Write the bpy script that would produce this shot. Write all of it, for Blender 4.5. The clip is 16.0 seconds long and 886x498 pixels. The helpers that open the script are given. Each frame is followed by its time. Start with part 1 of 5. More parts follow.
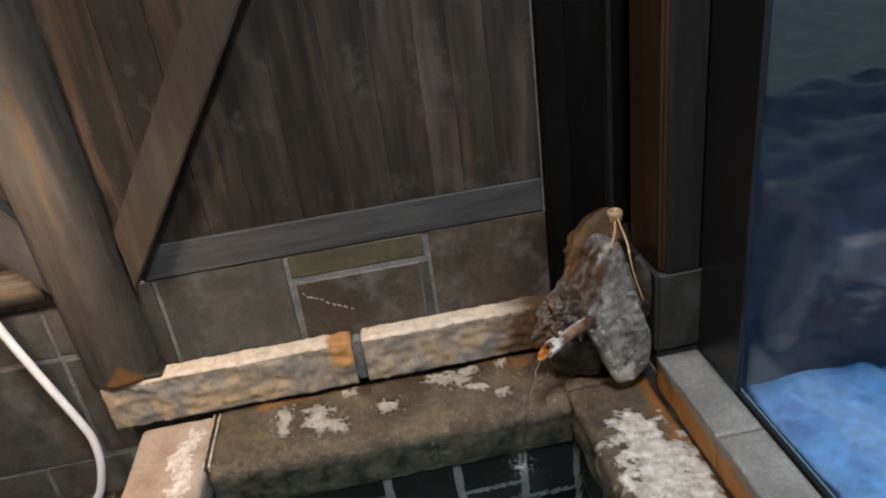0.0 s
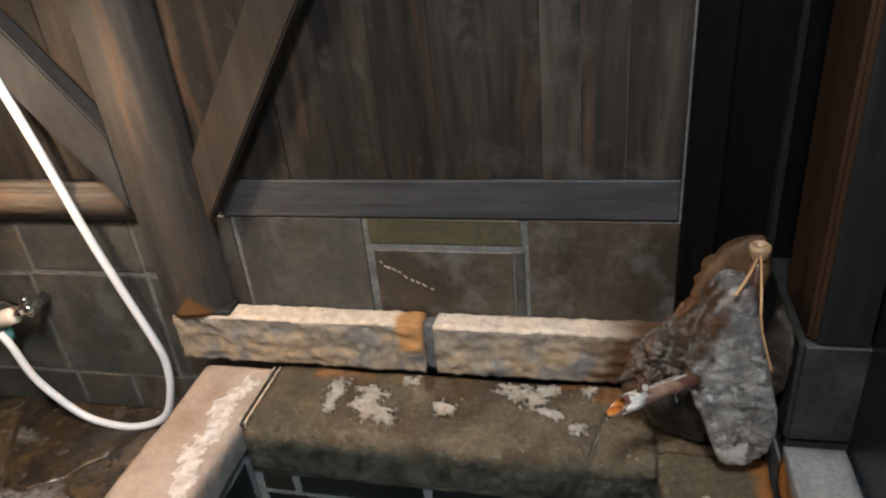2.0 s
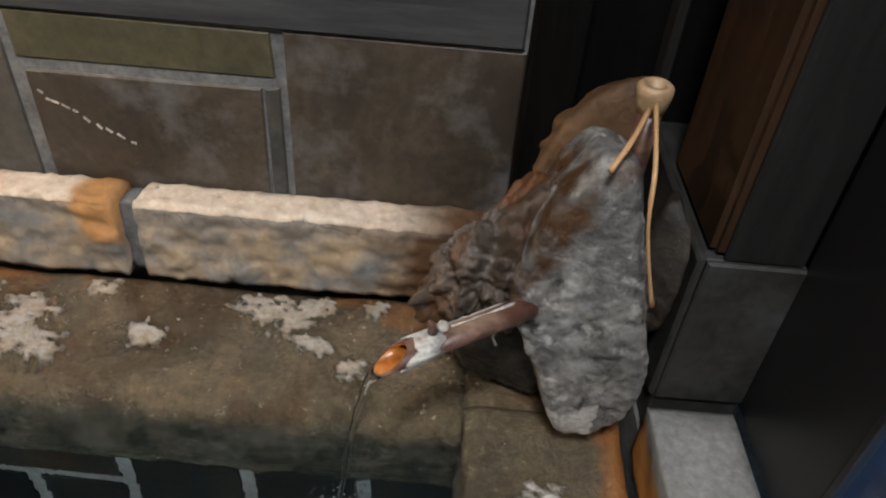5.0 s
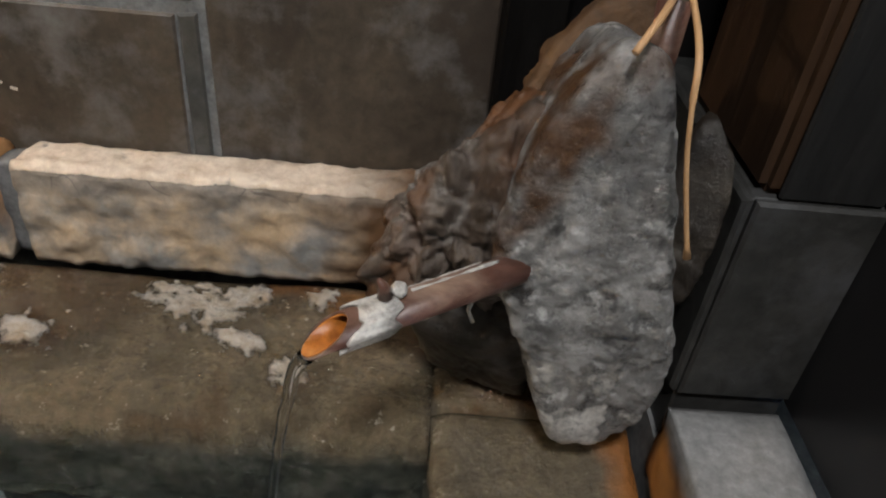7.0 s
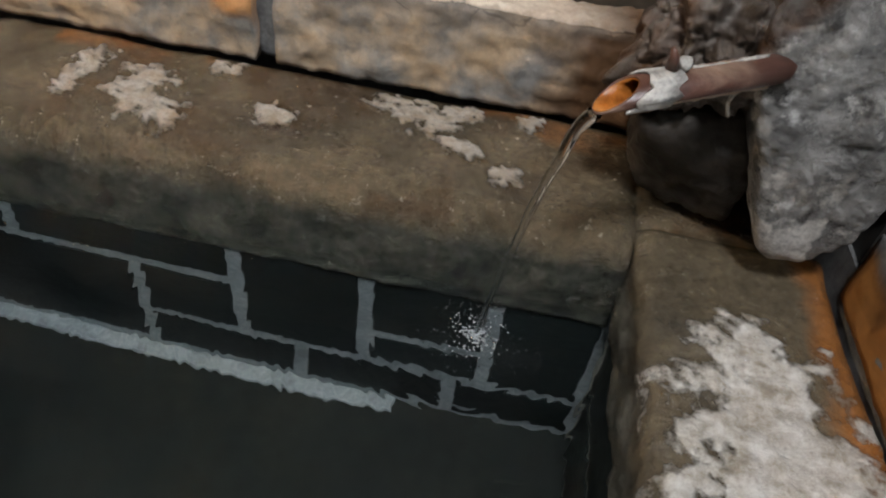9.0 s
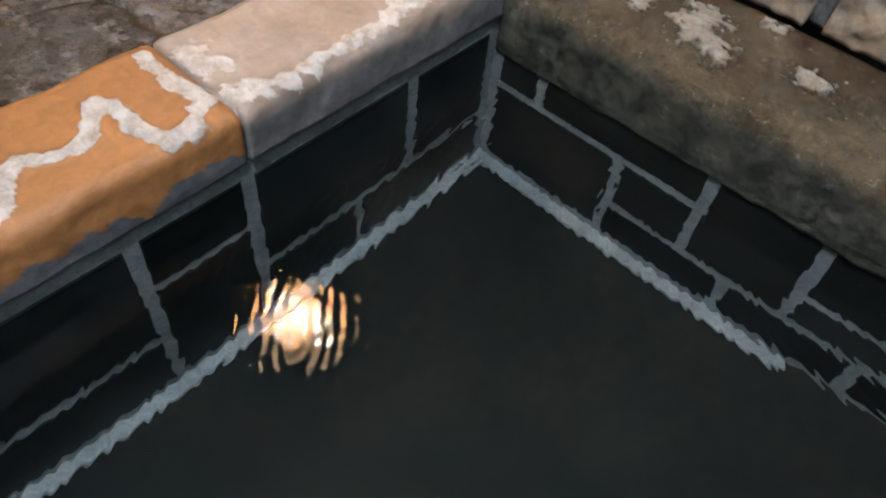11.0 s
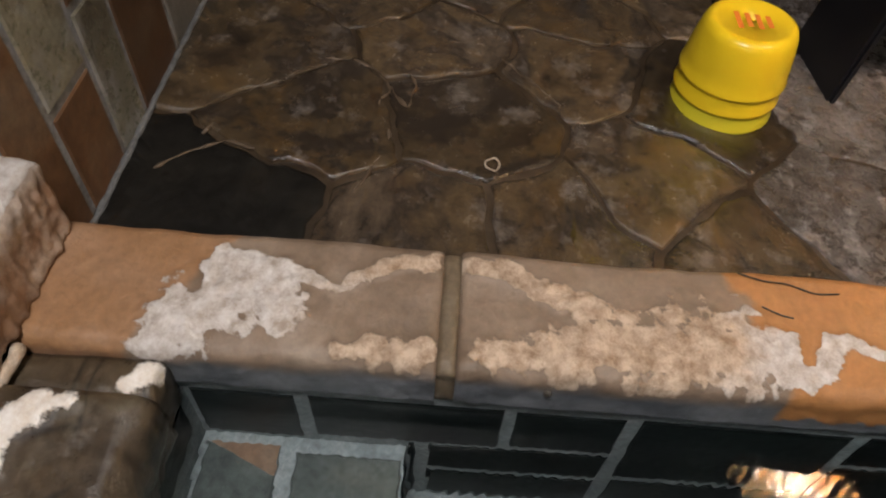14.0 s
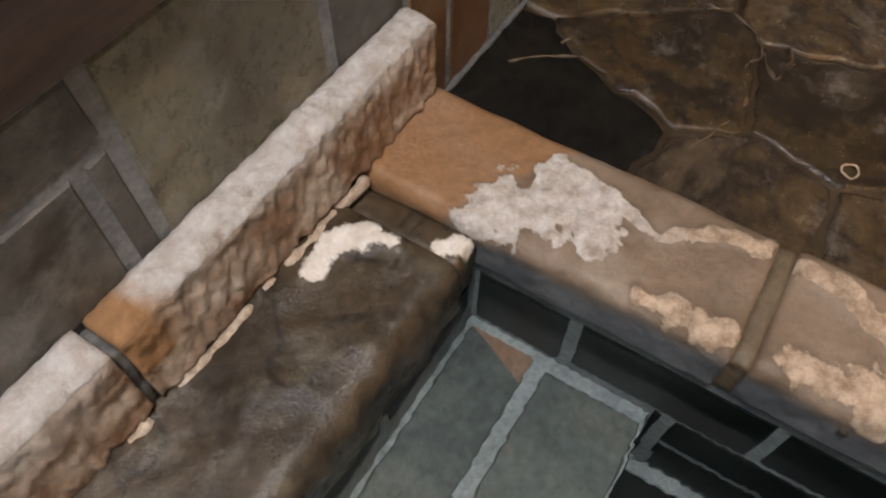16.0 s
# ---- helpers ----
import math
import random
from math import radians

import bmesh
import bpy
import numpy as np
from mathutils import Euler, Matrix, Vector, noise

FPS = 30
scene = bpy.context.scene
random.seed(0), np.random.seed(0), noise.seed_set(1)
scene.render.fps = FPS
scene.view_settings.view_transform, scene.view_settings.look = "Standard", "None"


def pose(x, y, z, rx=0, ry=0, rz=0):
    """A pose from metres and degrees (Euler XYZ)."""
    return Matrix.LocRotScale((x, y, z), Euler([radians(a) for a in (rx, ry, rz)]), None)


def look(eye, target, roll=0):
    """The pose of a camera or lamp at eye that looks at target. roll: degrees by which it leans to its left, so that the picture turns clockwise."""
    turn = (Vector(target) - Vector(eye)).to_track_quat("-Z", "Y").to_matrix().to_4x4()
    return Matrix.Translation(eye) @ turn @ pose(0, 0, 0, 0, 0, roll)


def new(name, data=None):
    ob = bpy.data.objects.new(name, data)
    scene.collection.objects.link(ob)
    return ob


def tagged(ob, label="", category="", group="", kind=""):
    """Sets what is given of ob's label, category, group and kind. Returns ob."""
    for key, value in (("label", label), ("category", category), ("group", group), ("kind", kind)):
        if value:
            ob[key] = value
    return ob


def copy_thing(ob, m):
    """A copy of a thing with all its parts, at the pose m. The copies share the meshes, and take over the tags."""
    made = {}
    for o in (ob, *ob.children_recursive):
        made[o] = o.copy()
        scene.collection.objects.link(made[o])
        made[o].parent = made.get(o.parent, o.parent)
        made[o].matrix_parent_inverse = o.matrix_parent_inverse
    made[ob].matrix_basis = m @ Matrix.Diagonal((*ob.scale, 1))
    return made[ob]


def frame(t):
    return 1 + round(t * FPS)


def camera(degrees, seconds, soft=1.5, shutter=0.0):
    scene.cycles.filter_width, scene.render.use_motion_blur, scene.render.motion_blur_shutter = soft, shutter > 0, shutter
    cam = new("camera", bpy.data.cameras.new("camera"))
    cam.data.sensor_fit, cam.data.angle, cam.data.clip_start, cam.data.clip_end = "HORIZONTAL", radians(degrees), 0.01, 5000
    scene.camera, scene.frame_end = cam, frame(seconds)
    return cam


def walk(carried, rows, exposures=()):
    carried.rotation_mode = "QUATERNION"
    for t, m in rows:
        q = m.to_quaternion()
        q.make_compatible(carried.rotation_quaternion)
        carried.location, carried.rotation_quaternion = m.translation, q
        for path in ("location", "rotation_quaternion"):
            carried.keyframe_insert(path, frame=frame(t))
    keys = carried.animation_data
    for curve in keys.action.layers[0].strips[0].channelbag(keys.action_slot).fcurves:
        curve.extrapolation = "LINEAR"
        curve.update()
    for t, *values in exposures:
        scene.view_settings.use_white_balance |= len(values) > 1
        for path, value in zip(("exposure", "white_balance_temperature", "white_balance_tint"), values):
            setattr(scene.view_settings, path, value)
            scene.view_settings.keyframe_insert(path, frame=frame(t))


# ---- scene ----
cam = camera(64.5, 16.0, 2.0)
PATH = [
    (0, (0.529, -1.457, 1.022), (0.681, 0.324, 0.126), -8.1),
    (0.5, (0.574, -1.457, 0.988), (0.564, 0.344, 0.12), -7.1),
    (1, (0.658, -1.378, 0.938), (0.518, 0.405, 0.044), -5.1),
    (1.5, (0.719, -1.268, 0.93), (0.537, 0.485, -0.017), -3.5),
    (2, (0.768, -1.192, 0.951), (0.319, 0.502, -0.013), -6.0),
    (2.5, (0.781, -1.158, 0.928), (0.251, 0.468, -0.109), -4.5),
    (3, (0.801, -1.077, 0.907), (0.306, 0.526, -0.182), -3.8),
    (3.5, (0.82, -0.966, 0.854), (0.502, 0.651, -0.279), -0.7),
    (4, (0.821, -0.882, 0.783), (0.601, 0.712, -0.404), 1.3),
    (4.5, (0.828, -0.815, 0.702), (0.704, 0.744, -0.543), 2.9),
    (4.7, (0.829, -0.792, 0.684), (0.762, 0.761, -0.575), 3.8),
    (6.8, (0.846, -0.664, 0.512), (0.921, 0.958, -0.655), 6.0),
    (7, (0.843, -0.663, 0.503), (0.91, 0.95, -0.677), 6.0),
    (7.5, (0.838, -0.663, 0.475), (0.888, 0.906, -0.765), 6.5),
    (8, (0.83, -0.676, 0.463), (0.835, 0.831, -0.853), 6.4),
    (8.2, (0.824, -0.685, 0.453), (0.791, 0.803, -0.882), 6.5),
    (10.3, (0.571, -0.958, 0.441), (0.149, 0.296, -1.058), 13.4),
    (10.5, (0.588, -0.943, 0.5), (0.073, 0.19, -1.066), 12.6),
    (11, (0.572, -1.004, 0.487), (-0.194, 0.02, -1.051), 7.3),
    (11.5, (0.533, -1.049, 0.493), (-0.387, -0.199, -1.066), 3.9),
    (12, (0.519, -1.103, 0.517), (-0.525, -0.388, -1.031), 1.4),
    (12.5, (0.494, -1.138, 0.552), (-0.641, -0.512, -0.971), 1.3),
    (13, (0.471, -1.179, 0.595), (-0.712, -0.653, -0.93), 2.6),
    (13.5, (0.453, -1.273, 0.655), (-0.798, -0.995, -0.881), 4.7),
    (14, (0.434, -1.359, 0.671), (-0.824, -1.37, -0.884), 3.9),
    (14.5, (0.441, -1.394, 0.666), (-0.776, -1.642, -0.902), 2.1),
    (15, (0.447, -1.405, 0.659), (-0.717, -1.823, -0.913), 2.1),
    (15.5, (0.463, -1.441, 0.654), (-0.61, -1.953, -0.954), 2.5),
    (16, (0.474, -1.455, 0.652), (-0.47, -2.028, -1.015), 0.8),
]
walk(cam, [(t, look(eye, target, roll)) for t, eye, target, roll in PATH],
     [(0.0, 0.07, 5900, 10), (4.5, 0.06, 5950, 10), (8.0, 0.02, 6000, 10), (10.5, 0.02, 5550, 10), (11.5, -0.1, 5550, 10), (13.0, -0.26, 6250, 12),
      (16.0, -0.25, 6350, 14)])
from mathutils.bvhtree import BVHTree

# ---- world and lamps ----
world = bpy.data.worlds.new("world")
scene.world = world
world.use_nodes = True
wn = world.node_tree
sky = wn.nodes.new("ShaderNodeTexSky")
sky.sky_type, sky.sun_disc = "NISHITA", False
sky.sun_elevation, sky.sun_rotation = radians(4), radians(200)
wn.links.new(sky.outputs[0], wn.nodes["Background"].inputs[0])
wn.nodes["Background"].inputs[1].default_value = 0.24

LAMP = Vector((-0.30, -0.42, 0.90))
lamp_data = bpy.data.lights.new("bulb_light", "POINT")
lamp_data.energy, lamp_data.color, lamp_data.shadow_soft_size = 2.4, (1.0, 0.76, 0.52), 0.035
bulb_light = new("bulb_light", lamp_data)
bulb_light.location = LAMP + Vector((0, 0, -0.085))
# Unseen lamp, added for the soft light from above.
ADDED_LAMP = Vector((0.72, -1.42, 2.20))
round_data = bpy.data.lights.new("added_lamp_light", "AREA")
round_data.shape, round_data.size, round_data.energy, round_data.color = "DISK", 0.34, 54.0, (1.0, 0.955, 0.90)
round_light = new("added_lamp_light", round_data)
round_light.matrix_world = look(ADDED_LAMP + Vector((0, 0, -0.012)), ADDED_LAMP + Vector((0, 0, -1)))


# ---- materials ----
def ramp_node(nt, stops):
    node = nt.nodes.new("ShaderNodeValToRGB")
    els = node.color_ramp.elements
    while len(els) < len(stops):
        els.new(0.5)
    for el, (p, c) in zip(els, stops):
        el.position, el.color = p, (*c, 1)
    return node


def mix_rgb(nt, fac, a, b, blend="MIX"):
    node = nt.nodes.new("ShaderNodeMix")
    node.data_type, node.blend_type = "RGBA", blend
    for socket, value in ((node.inputs["Factor"], fac), (node.inputs[6], a), (node.inputs[7], b)):
        if isinstance(value, bpy.types.NodeSocket):
            nt.links.new(value, socket)
        elif isinstance(value, (int, float)):
            socket.default_value = value
        else:
            socket.default_value = (*value, 1)
    return node.outputs[2]


def math_node(nt, op, a, b=0.0, c=0.0):
    node = nt.nodes.new("ShaderNodeMath")
    node.operation = op
    node.use_clamp = op in ("MULTIPLY_ADD",)
    for socket, value in zip(node.inputs, (a, b, c)):
        if isinstance(value, bpy.types.NodeSocket):
            nt.links.new(value, socket)
        else:
            socket.default_value = value
    return node.outputs[0]


def noise_node(nt, vec, scale, detail=6.0, rough=0.6, distort=0.0):
    node = nt.nodes.new("ShaderNodeTexNoise")
    node.inputs["Scale"].default_value, node.inputs["Detail"].default_value = scale, detail
    node.inputs["Roughness"].default_value, node.inputs["Distortion"].default_value = rough, distort
    nt.links.new(vec, node.inputs["Vector"])
    return node.outputs["Fac"]


def surf(name, cols, scale=8.0, grain=70.0, rough=(0.4, 0.7), bump=0.4, dist=0.004, stretch=(1, 1, 1), vary=0.0,
         spots=None, crust=None, tint=None, face=None, metal=0.0, streak=None, distort=0.3, spec=0.5, tint_last=False, gmix=0.8, vein=None, cedge=(0.40, 0.56, 0.9), cream=None, coat=0.0):
    """A mineral or wooden surface: broad colour patches, fine grain, relief, and masks kept on the mesh."""
    m = bpy.data.materials.new(name)
    m.use_nodes = True
    nt = m.node_tree
    bsdf = nt.nodes["Principled BSDF"]
    co = nt.nodes.new("ShaderNodeTexCoord")
    mp = nt.nodes.new("ShaderNodeMapping")
    mp.inputs["Scale"].default_value = stretch
    nt.links.new(co.outputs["Object"], mp.inputs["Vector"])
    info = nt.nodes.new("ShaderNodeObjectInfo")
    if vary:
        shift = nt.nodes.new("ShaderNodeVectorMath")
        shift.operation = "MULTIPLY_ADD"
        nt.links.new(info.outputs["Random"], shift.inputs[0])
        shift.inputs[1].default_value = (17.0, 9.0, 13.0)
        nt.links.new(mp.outputs[0], shift.inputs[2])
        vec = shift.outputs[0]
    else:
        vec = mp.outputs[0]
    broad = noise_node(nt, vec, scale, 7, 0.62, distort)
    fine = noise_node(nt, vec, grain, 8, 0.7)
    n = len(cols)
    stops = [(0.28 + 0.44 * i / max(n - 1, 1), c) for i, c in enumerate(cols)]
    col = ramp_node(nt, stops)
    nt.links.new(broad, col.inputs[0])
    out = col.outputs[0]
    if vary:
        tone = math_node(nt, "MULTIPLY_ADD", info.outputs["Random"], 2 * vary, 1 - vary)
        node = nt.nodes.new("ShaderNodeVectorMath")
        node.operation = "SCALE"
        nt.links.new(out, node.inputs[0])
        nt.links.new(tone, node.inputs["Scale"])
        tone.node.use_clamp = False
        out = node.outputs[0]
    g = ramp_node(nt, [(0.30, (0.55, 0.55, 0.55)), (0.70, (1.35, 1.35, 1.35))])
    nt.links.new(fine, g.inputs[0])
    out = mix_rgb(nt, gmix, out, g.outputs[0], "MULTIPLY")
    if streak:
        sc, c, lo, hi = streak
        s = ramp_node(nt, [(lo, (0, 0, 0)), (hi, (1, 1, 1))])
        nt.links.new(noise_node(nt, vec, sc, 5, 0.6, 0.6), s.inputs[0])
        out = mix_rgb(nt, s.outputs[0], out, c)
    if vein:
        sc, c, w = vein
        s = ramp_node(nt, [(0.5 - w, (0, 0, 0)), (0.5, (0.8, 0.8, 0.8)), (0.5 + w, (0, 0, 0))])
        nt.links.new(noise_node(nt, vec, sc, 2.5, 0.5, 0.8), s.inputs[0])
        out = mix_rgb(nt, s.outputs[0], out, c)
    if spots:
        sc, c, lo, hi = spots
        s = ramp_node(nt, [(lo, (0, 0, 0)), (hi, (1, 1, 1))])
        nt.links.new(noise_node(nt, co.outputs["Object"], sc, 9, 0.7), s.inputs[0])
        out = mix_rgb(nt, s.outputs[0], out, c)
    rgh = math_node(nt, "MULTIPLY_ADD", fine, rough[1] - rough[0], rough[0])
    height = math_node(nt, "MULTIPLY_ADD", broad, 0.5, 0.0)
    height = math_node(nt, "ADD", height, fine)
    def tinted(out):
        at = nt.nodes.new("ShaderNodeAttribute")
        at.attribute_name = "tint"
        t2 = mix_rgb(nt, noise_node(nt, vec, 9, 6), tint[0], tint[1])
        t2 = mix_rgb(nt, 0.5, t2, g.outputs[0], "MULTIPLY")
        return mix_rgb(nt, at.outputs["Fac"], out, t2)

    if face:
        at = nt.nodes.new("ShaderNodeAttribute")
        at.attribute_name = "face"
        fr = ramp_node(nt, [(0.38, (0, 0, 0)), (0.62, (1, 1, 1))])
        nt.links.new(noise_node(nt, vec, 14, 7), fr.inputs[0])
        f2 = mix_rgb(nt, fr.outputs[0], face[0], face[1])
        f2 = mix_rgb(nt, 0.7, f2, g.outputs[0], "MULTIPLY")
        out = mix_rgb(nt, at.outputs["Fac"], out, f2)
    if tint and not tint_last:
        out = tinted(out)
    if crust:
        at = nt.nodes.new("ShaderNodeAttribute")
        at.attribute_name = "crust"
        cn = noise_node(nt, vec, 95, 8, 0.75)
        edge = math_node(nt, "MULTIPLY_ADD", cn, cedge[2], -cedge[2] / 2)
        edge.node.use_clamp = False
        mask = math_node(nt, "ADD", at.outputs["Fac"], edge)
        ms = ramp_node(nt, [(cedge[0], (0, 0, 0)), (cedge[1], (1, 1, 1))])
        nt.links.new(mask, ms.inputs[0])
        cr = ramp_node(nt, [(0.40, (1, 1, 1)), (0.62, (0, 0, 0))])
        nt.links.new(noise_node(nt, vec, 42, 9, 0.78, 0.0), cr.inputs[0])
        cc = mix_rgb(nt, cr.outputs[0], crust[1], crust[0])
        if cream:
            sep = nt.nodes.new("ShaderNodeSeparateXYZ")
            nt.links.new(co.outputs["Object"], sep.inputs[0])
            wav = math_node(nt, "MULTIPLY_ADD", noise_node(nt, vec, 14, 4, 0.6), 0.25, -0.125)
            wav.node.use_clamp = False
            pos = math_node(nt, "ADD", sep.outputs["Y"], wav)
            pos.node.use_clamp = False
            near = math_node(nt, "MULTIPLY_ADD", pos, 1.0, 1.75)
            band = ramp_node(nt, [(0.22, (0, 0, 0)), (0.30, (1, 1, 1)), (0.70, (1, 1, 1)), (0.78, (0, 0, 0))])
            nt.links.new(near, band.inputs[0])
            cc = mix_rgb(nt, band.outputs[0], cc, mix_rgb(nt, cr.outputs[0], cream[1], cream[0]))
        out = mix_rgb(nt, ms.outputs[0], out, cc)
        rgh = math_node(nt, "MULTIPLY_ADD", ms.outputs[0], 0.35, rgh)
        height = math_node(nt, "ADD", height, math_node(nt, "MULTIPLY", ms.outputs[0], math_node(nt, "MULTIPLY_ADD", cn, 2.5, 0.0)))
        height.node.inputs[1].links[0].from_node.inputs[1].links[0].from_node.use_clamp = False
    if tint and tint_last:
        out = tinted(out)
    nt.links.new(out, bsdf.inputs["Base Color"])
    nt.links.new(rgh, bsdf.inputs["Roughness"])
    bsdf.inputs["Metallic"].default_value, bsdf.inputs["Specular IOR Level"].default_value = metal, spec
    b = nt.nodes.new("ShaderNodeBump")
    b.inputs["Strength"].default_value, b.inputs["Distance"].default_value = bump, dist
    nt.links.new(height, b.inputs["Height"])
    nt.links.new(b.outputs[0], bsdf.inputs["Normal"])
    if coat:
        bsdf.inputs["Coat Weight"].default_value, bsdf.inputs["Coat Roughness"].default_value = coat, 0.10
        nt.links.new(b.outputs[0], bsdf.inputs["Coat Normal"])
    return m


def plain(name, c, rough=0.4, metal=0.0, emit=0.0, transmission=0.0, ior=1.45):
    m = bpy.data.materials.new(name)
    m.use_nodes = True
    p = m.node_tree.nodes["Principled BSDF"]
    p.inputs["Base Color"].default_value = (*c, 1)
    p.inputs["Roughness"].default_value, p.inputs["Metallic"].default_value = rough, metal
    p.inputs["Transmission Weight"].default_value, p.inputs["IOR"].default_value = transmission, ior
    if emit:
        p.inputs["Emission Color"].default_value, p.inputs["Emission Strength"].default_value = (*c, 1), emit
    return m


def water_mat():
    """Clear water with small rings spreading from where the stream falls in, broken by a slow swell."""
    m = plain("water", (0.86, 0.95, 0.96), 0.0, 0, 0, 1.0, 1.33)
    nt = m.node_tree
    co = nt.nodes.new("ShaderNodeTexCoord")
    mp = nt.nodes.new("ShaderNodeMapping")
    mp.inputs["Location"].default_value = (-0.727, 0.325, 0.105)
    nt.links.new(co.outputs["Object"], mp.inputs["Vector"])
    rings = nt.nodes.new("ShaderNodeTexWave")
    rings.wave_type, rings.rings_direction = "RINGS", "SPHERICAL"
    for key, value in (("Scale", 23.0), ("Distortion", 5.5), ("Detail", 1.5), ("Detail Scale", 1.3), ("Detail Roughness", 0.4)):
        rings.inputs[key].default_value = value
    nt.links.new(mp.outputs[0], rings.inputs["Vector"])
    swell = noise_node(nt, co.outputs["Object"], 30, 1.5, 0.5, 0.5)
    b = nt.nodes.new("ShaderNodeBump")
    b.inputs["Strength"].default_value, b.inputs["Distance"].default_value = 1.0, 0.00018
    total = math_node(nt, "ADD", math_node(nt, "MULTIPLY", rings.outputs["Fac"], 0.72), math_node(nt, "MULTIPLY", swell, 3.0))
    nt.links.new(total, b.inputs["Height"])
    nt.links.new(b.outputs[0], nt.nodes["Principled BSDF"].inputs["Normal"])
    return m


CRUST = ((0.68, 0.63, 0.59), (0.39, 0.32, 0.26))
CREAM = ((0.60, 0.46, 0.34), (0.27, 0.175, 0.108))
M_COPING = surf("tan_coping_stone", [(0.140, 0.096, 0.062), (0.215, 0.150, 0.102), (0.285, 0.215, 0.158)], 9, 80, (0.3, 0.55), 0.55,
                crust=CRUST, tint=((0.44, 0.20, 0.06), (0.29, 0.125, 0.045)), face=((0.085, 0.092, 0.102), (0.145, 0.15, 0.16)), gmix=0.4, cedge=(0.42, 0.54, 1.0), cream=CREAM)
M_MORTAR = surf("olive_brown_mortar", [(0.085, 0.062, 0.036), (0.135, 0.098, 0.060), (0.185, 0.140, 0.092)], 18, 90, (0.3, 0.6), 0.5)
M_PALE = surf("pale_coping_stone", [(0.255, 0.1785, 0.1275), (0.374, 0.289, 0.2295), (0.442, 0.374, 0.323)], 8, 80, (0.3, 0.55), 0.4,
              crust=CRUST, tint=((0.46, 0.17, 0.04), (0.30, 0.12, 0.045)), face=((0.13, 0.13, 0.13), (0.22, 0.215, 0.21)), gmix=0.4, cedge=(0.42, 0.56, 1.1))
# Pale specks: fine crust, and glints of wet drops put into the colour.
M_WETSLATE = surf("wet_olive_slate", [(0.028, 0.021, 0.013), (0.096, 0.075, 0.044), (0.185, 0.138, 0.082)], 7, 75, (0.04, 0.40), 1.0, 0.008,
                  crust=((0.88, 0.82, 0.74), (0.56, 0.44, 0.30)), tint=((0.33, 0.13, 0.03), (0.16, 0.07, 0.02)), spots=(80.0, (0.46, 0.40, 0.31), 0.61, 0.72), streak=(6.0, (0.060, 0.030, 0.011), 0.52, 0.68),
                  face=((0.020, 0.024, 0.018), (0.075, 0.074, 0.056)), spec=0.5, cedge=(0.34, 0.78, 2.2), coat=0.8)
M_WETCRUST = surf("crusted_wet_slate", [(0.05, 0.042, 0.03), (0.09, 0.072, 0.046), (0.13, 0.098, 0.058)], 7, 75, (0.06, 0.40), 0.8,
                  crust=((0.70, 0.67, 0.62), (0.34, 0.29, 0.22)), tint=((0.30, 0.12, 0.03), (0.15, 0.065, 0.02)),
                  face=((0.05, 0.05, 0.04), (0.10, 0.095, 0.08)), spec=0.4, cedge=(0.36, 0.70, 1.8), coat=0.6)
M_BROWNSLAB = surf("brown_slab", [(0.018, 0.014, 0.010), (0.056, 0.039, 0.023), (0.090, 0.066, 0.038)], 8, 55, (0.16, 0.48), 0.55, 0.004,
                   crust=((0.86, 0.81, 0.75), (0.66, 0.57, 0.47)), tint=((0.10, 0.07, 0.04), (0.08, 0.05, 0.03)),
                   face=((0.014, 0.014, 0.010), (0.052, 0.043, 0.030)), cedge=(0.36, 0.64, 1.7), coat=0.25,
                   spots=(13.0, (0.115, 0.098, 0.066), 0.54, 0.72), streak=(5.0, (0.020, 0.014, 0.009), 0.54, 0.68), vein=(5.0, (0.012, 0.009, 0.006), 0.012))
M_LEDGE = surf("rough_hewn_ledge_stone", [(0.18, 0.155, 0.13), (0.30, 0.25, 0.20), (0.40, 0.30, 0.21)], 11, 60, (0.5, 0.8), 0.55, 0.006,
               tint=((0.16, 0.075, 0.025), (0.030, 0.018, 0.010)), crust=((0.78, 0.66, 0.53), (0.54, 0.42, 0.31)),
               face=((0.22, 0.21, 0.195), (0.40, 0.29, 0.18)), tint_last=True, vein=(13.0, (0.09, 0.075, 0.06), 0.016))
M_LEDGEORANGE = surf("ledge_stone_with_orange_end", [(0.18, 0.155, 0.13), (0.30, 0.25, 0.20), (0.40, 0.30, 0.21)], 11, 60, (0.5, 0.8), 0.55, 0.006,
                     tint=((0.52, 0.27, 0.10), (0.36, 0.17, 0.06)), crust=((0.78, 0.66, 0.53), (0.54, 0.42, 0.31)),
                     face=((0.20, 0.19, 0.175), (0.40, 0.29, 0.18)), tint_last=True, vein=(13.0, (0.09, 0.075, 0.06), 0.016))
M_LEDGE2 = surf("bleached_ledge_stone", [(0.30, 0.21, 0.15), (0.42, 0.34, 0.28), (0.50, 0.44, 0.38)], 14, 60, (0.5, 0.8), 0.6, 0.006,
                tint=((0.42, 0.22, 0.09), (0.3, 0.16, 0.08)), crust=((0.64, 0.605, 0.57), (0.46, 0.39, 0.335)),
                face=((0.24, 0.13, 0.07), (0.52, 0.41, 0.32)), tint_last=True)
M_SLATE = surf("dark_slate_tile", [(0.026, 0.027, 0.0265), (0.056, 0.055, 0.049), (0.088, 0.076, 0.062)], 6, 60, (0.32, 0.6), 0.35, vary=0.22,
               spots=(7.0, (0.14, 0.14, 0.14), 0.52, 0.76), streak=(5.0, (0.040, 0.032, 0.026), 0.54, 0.70), spec=0.45)
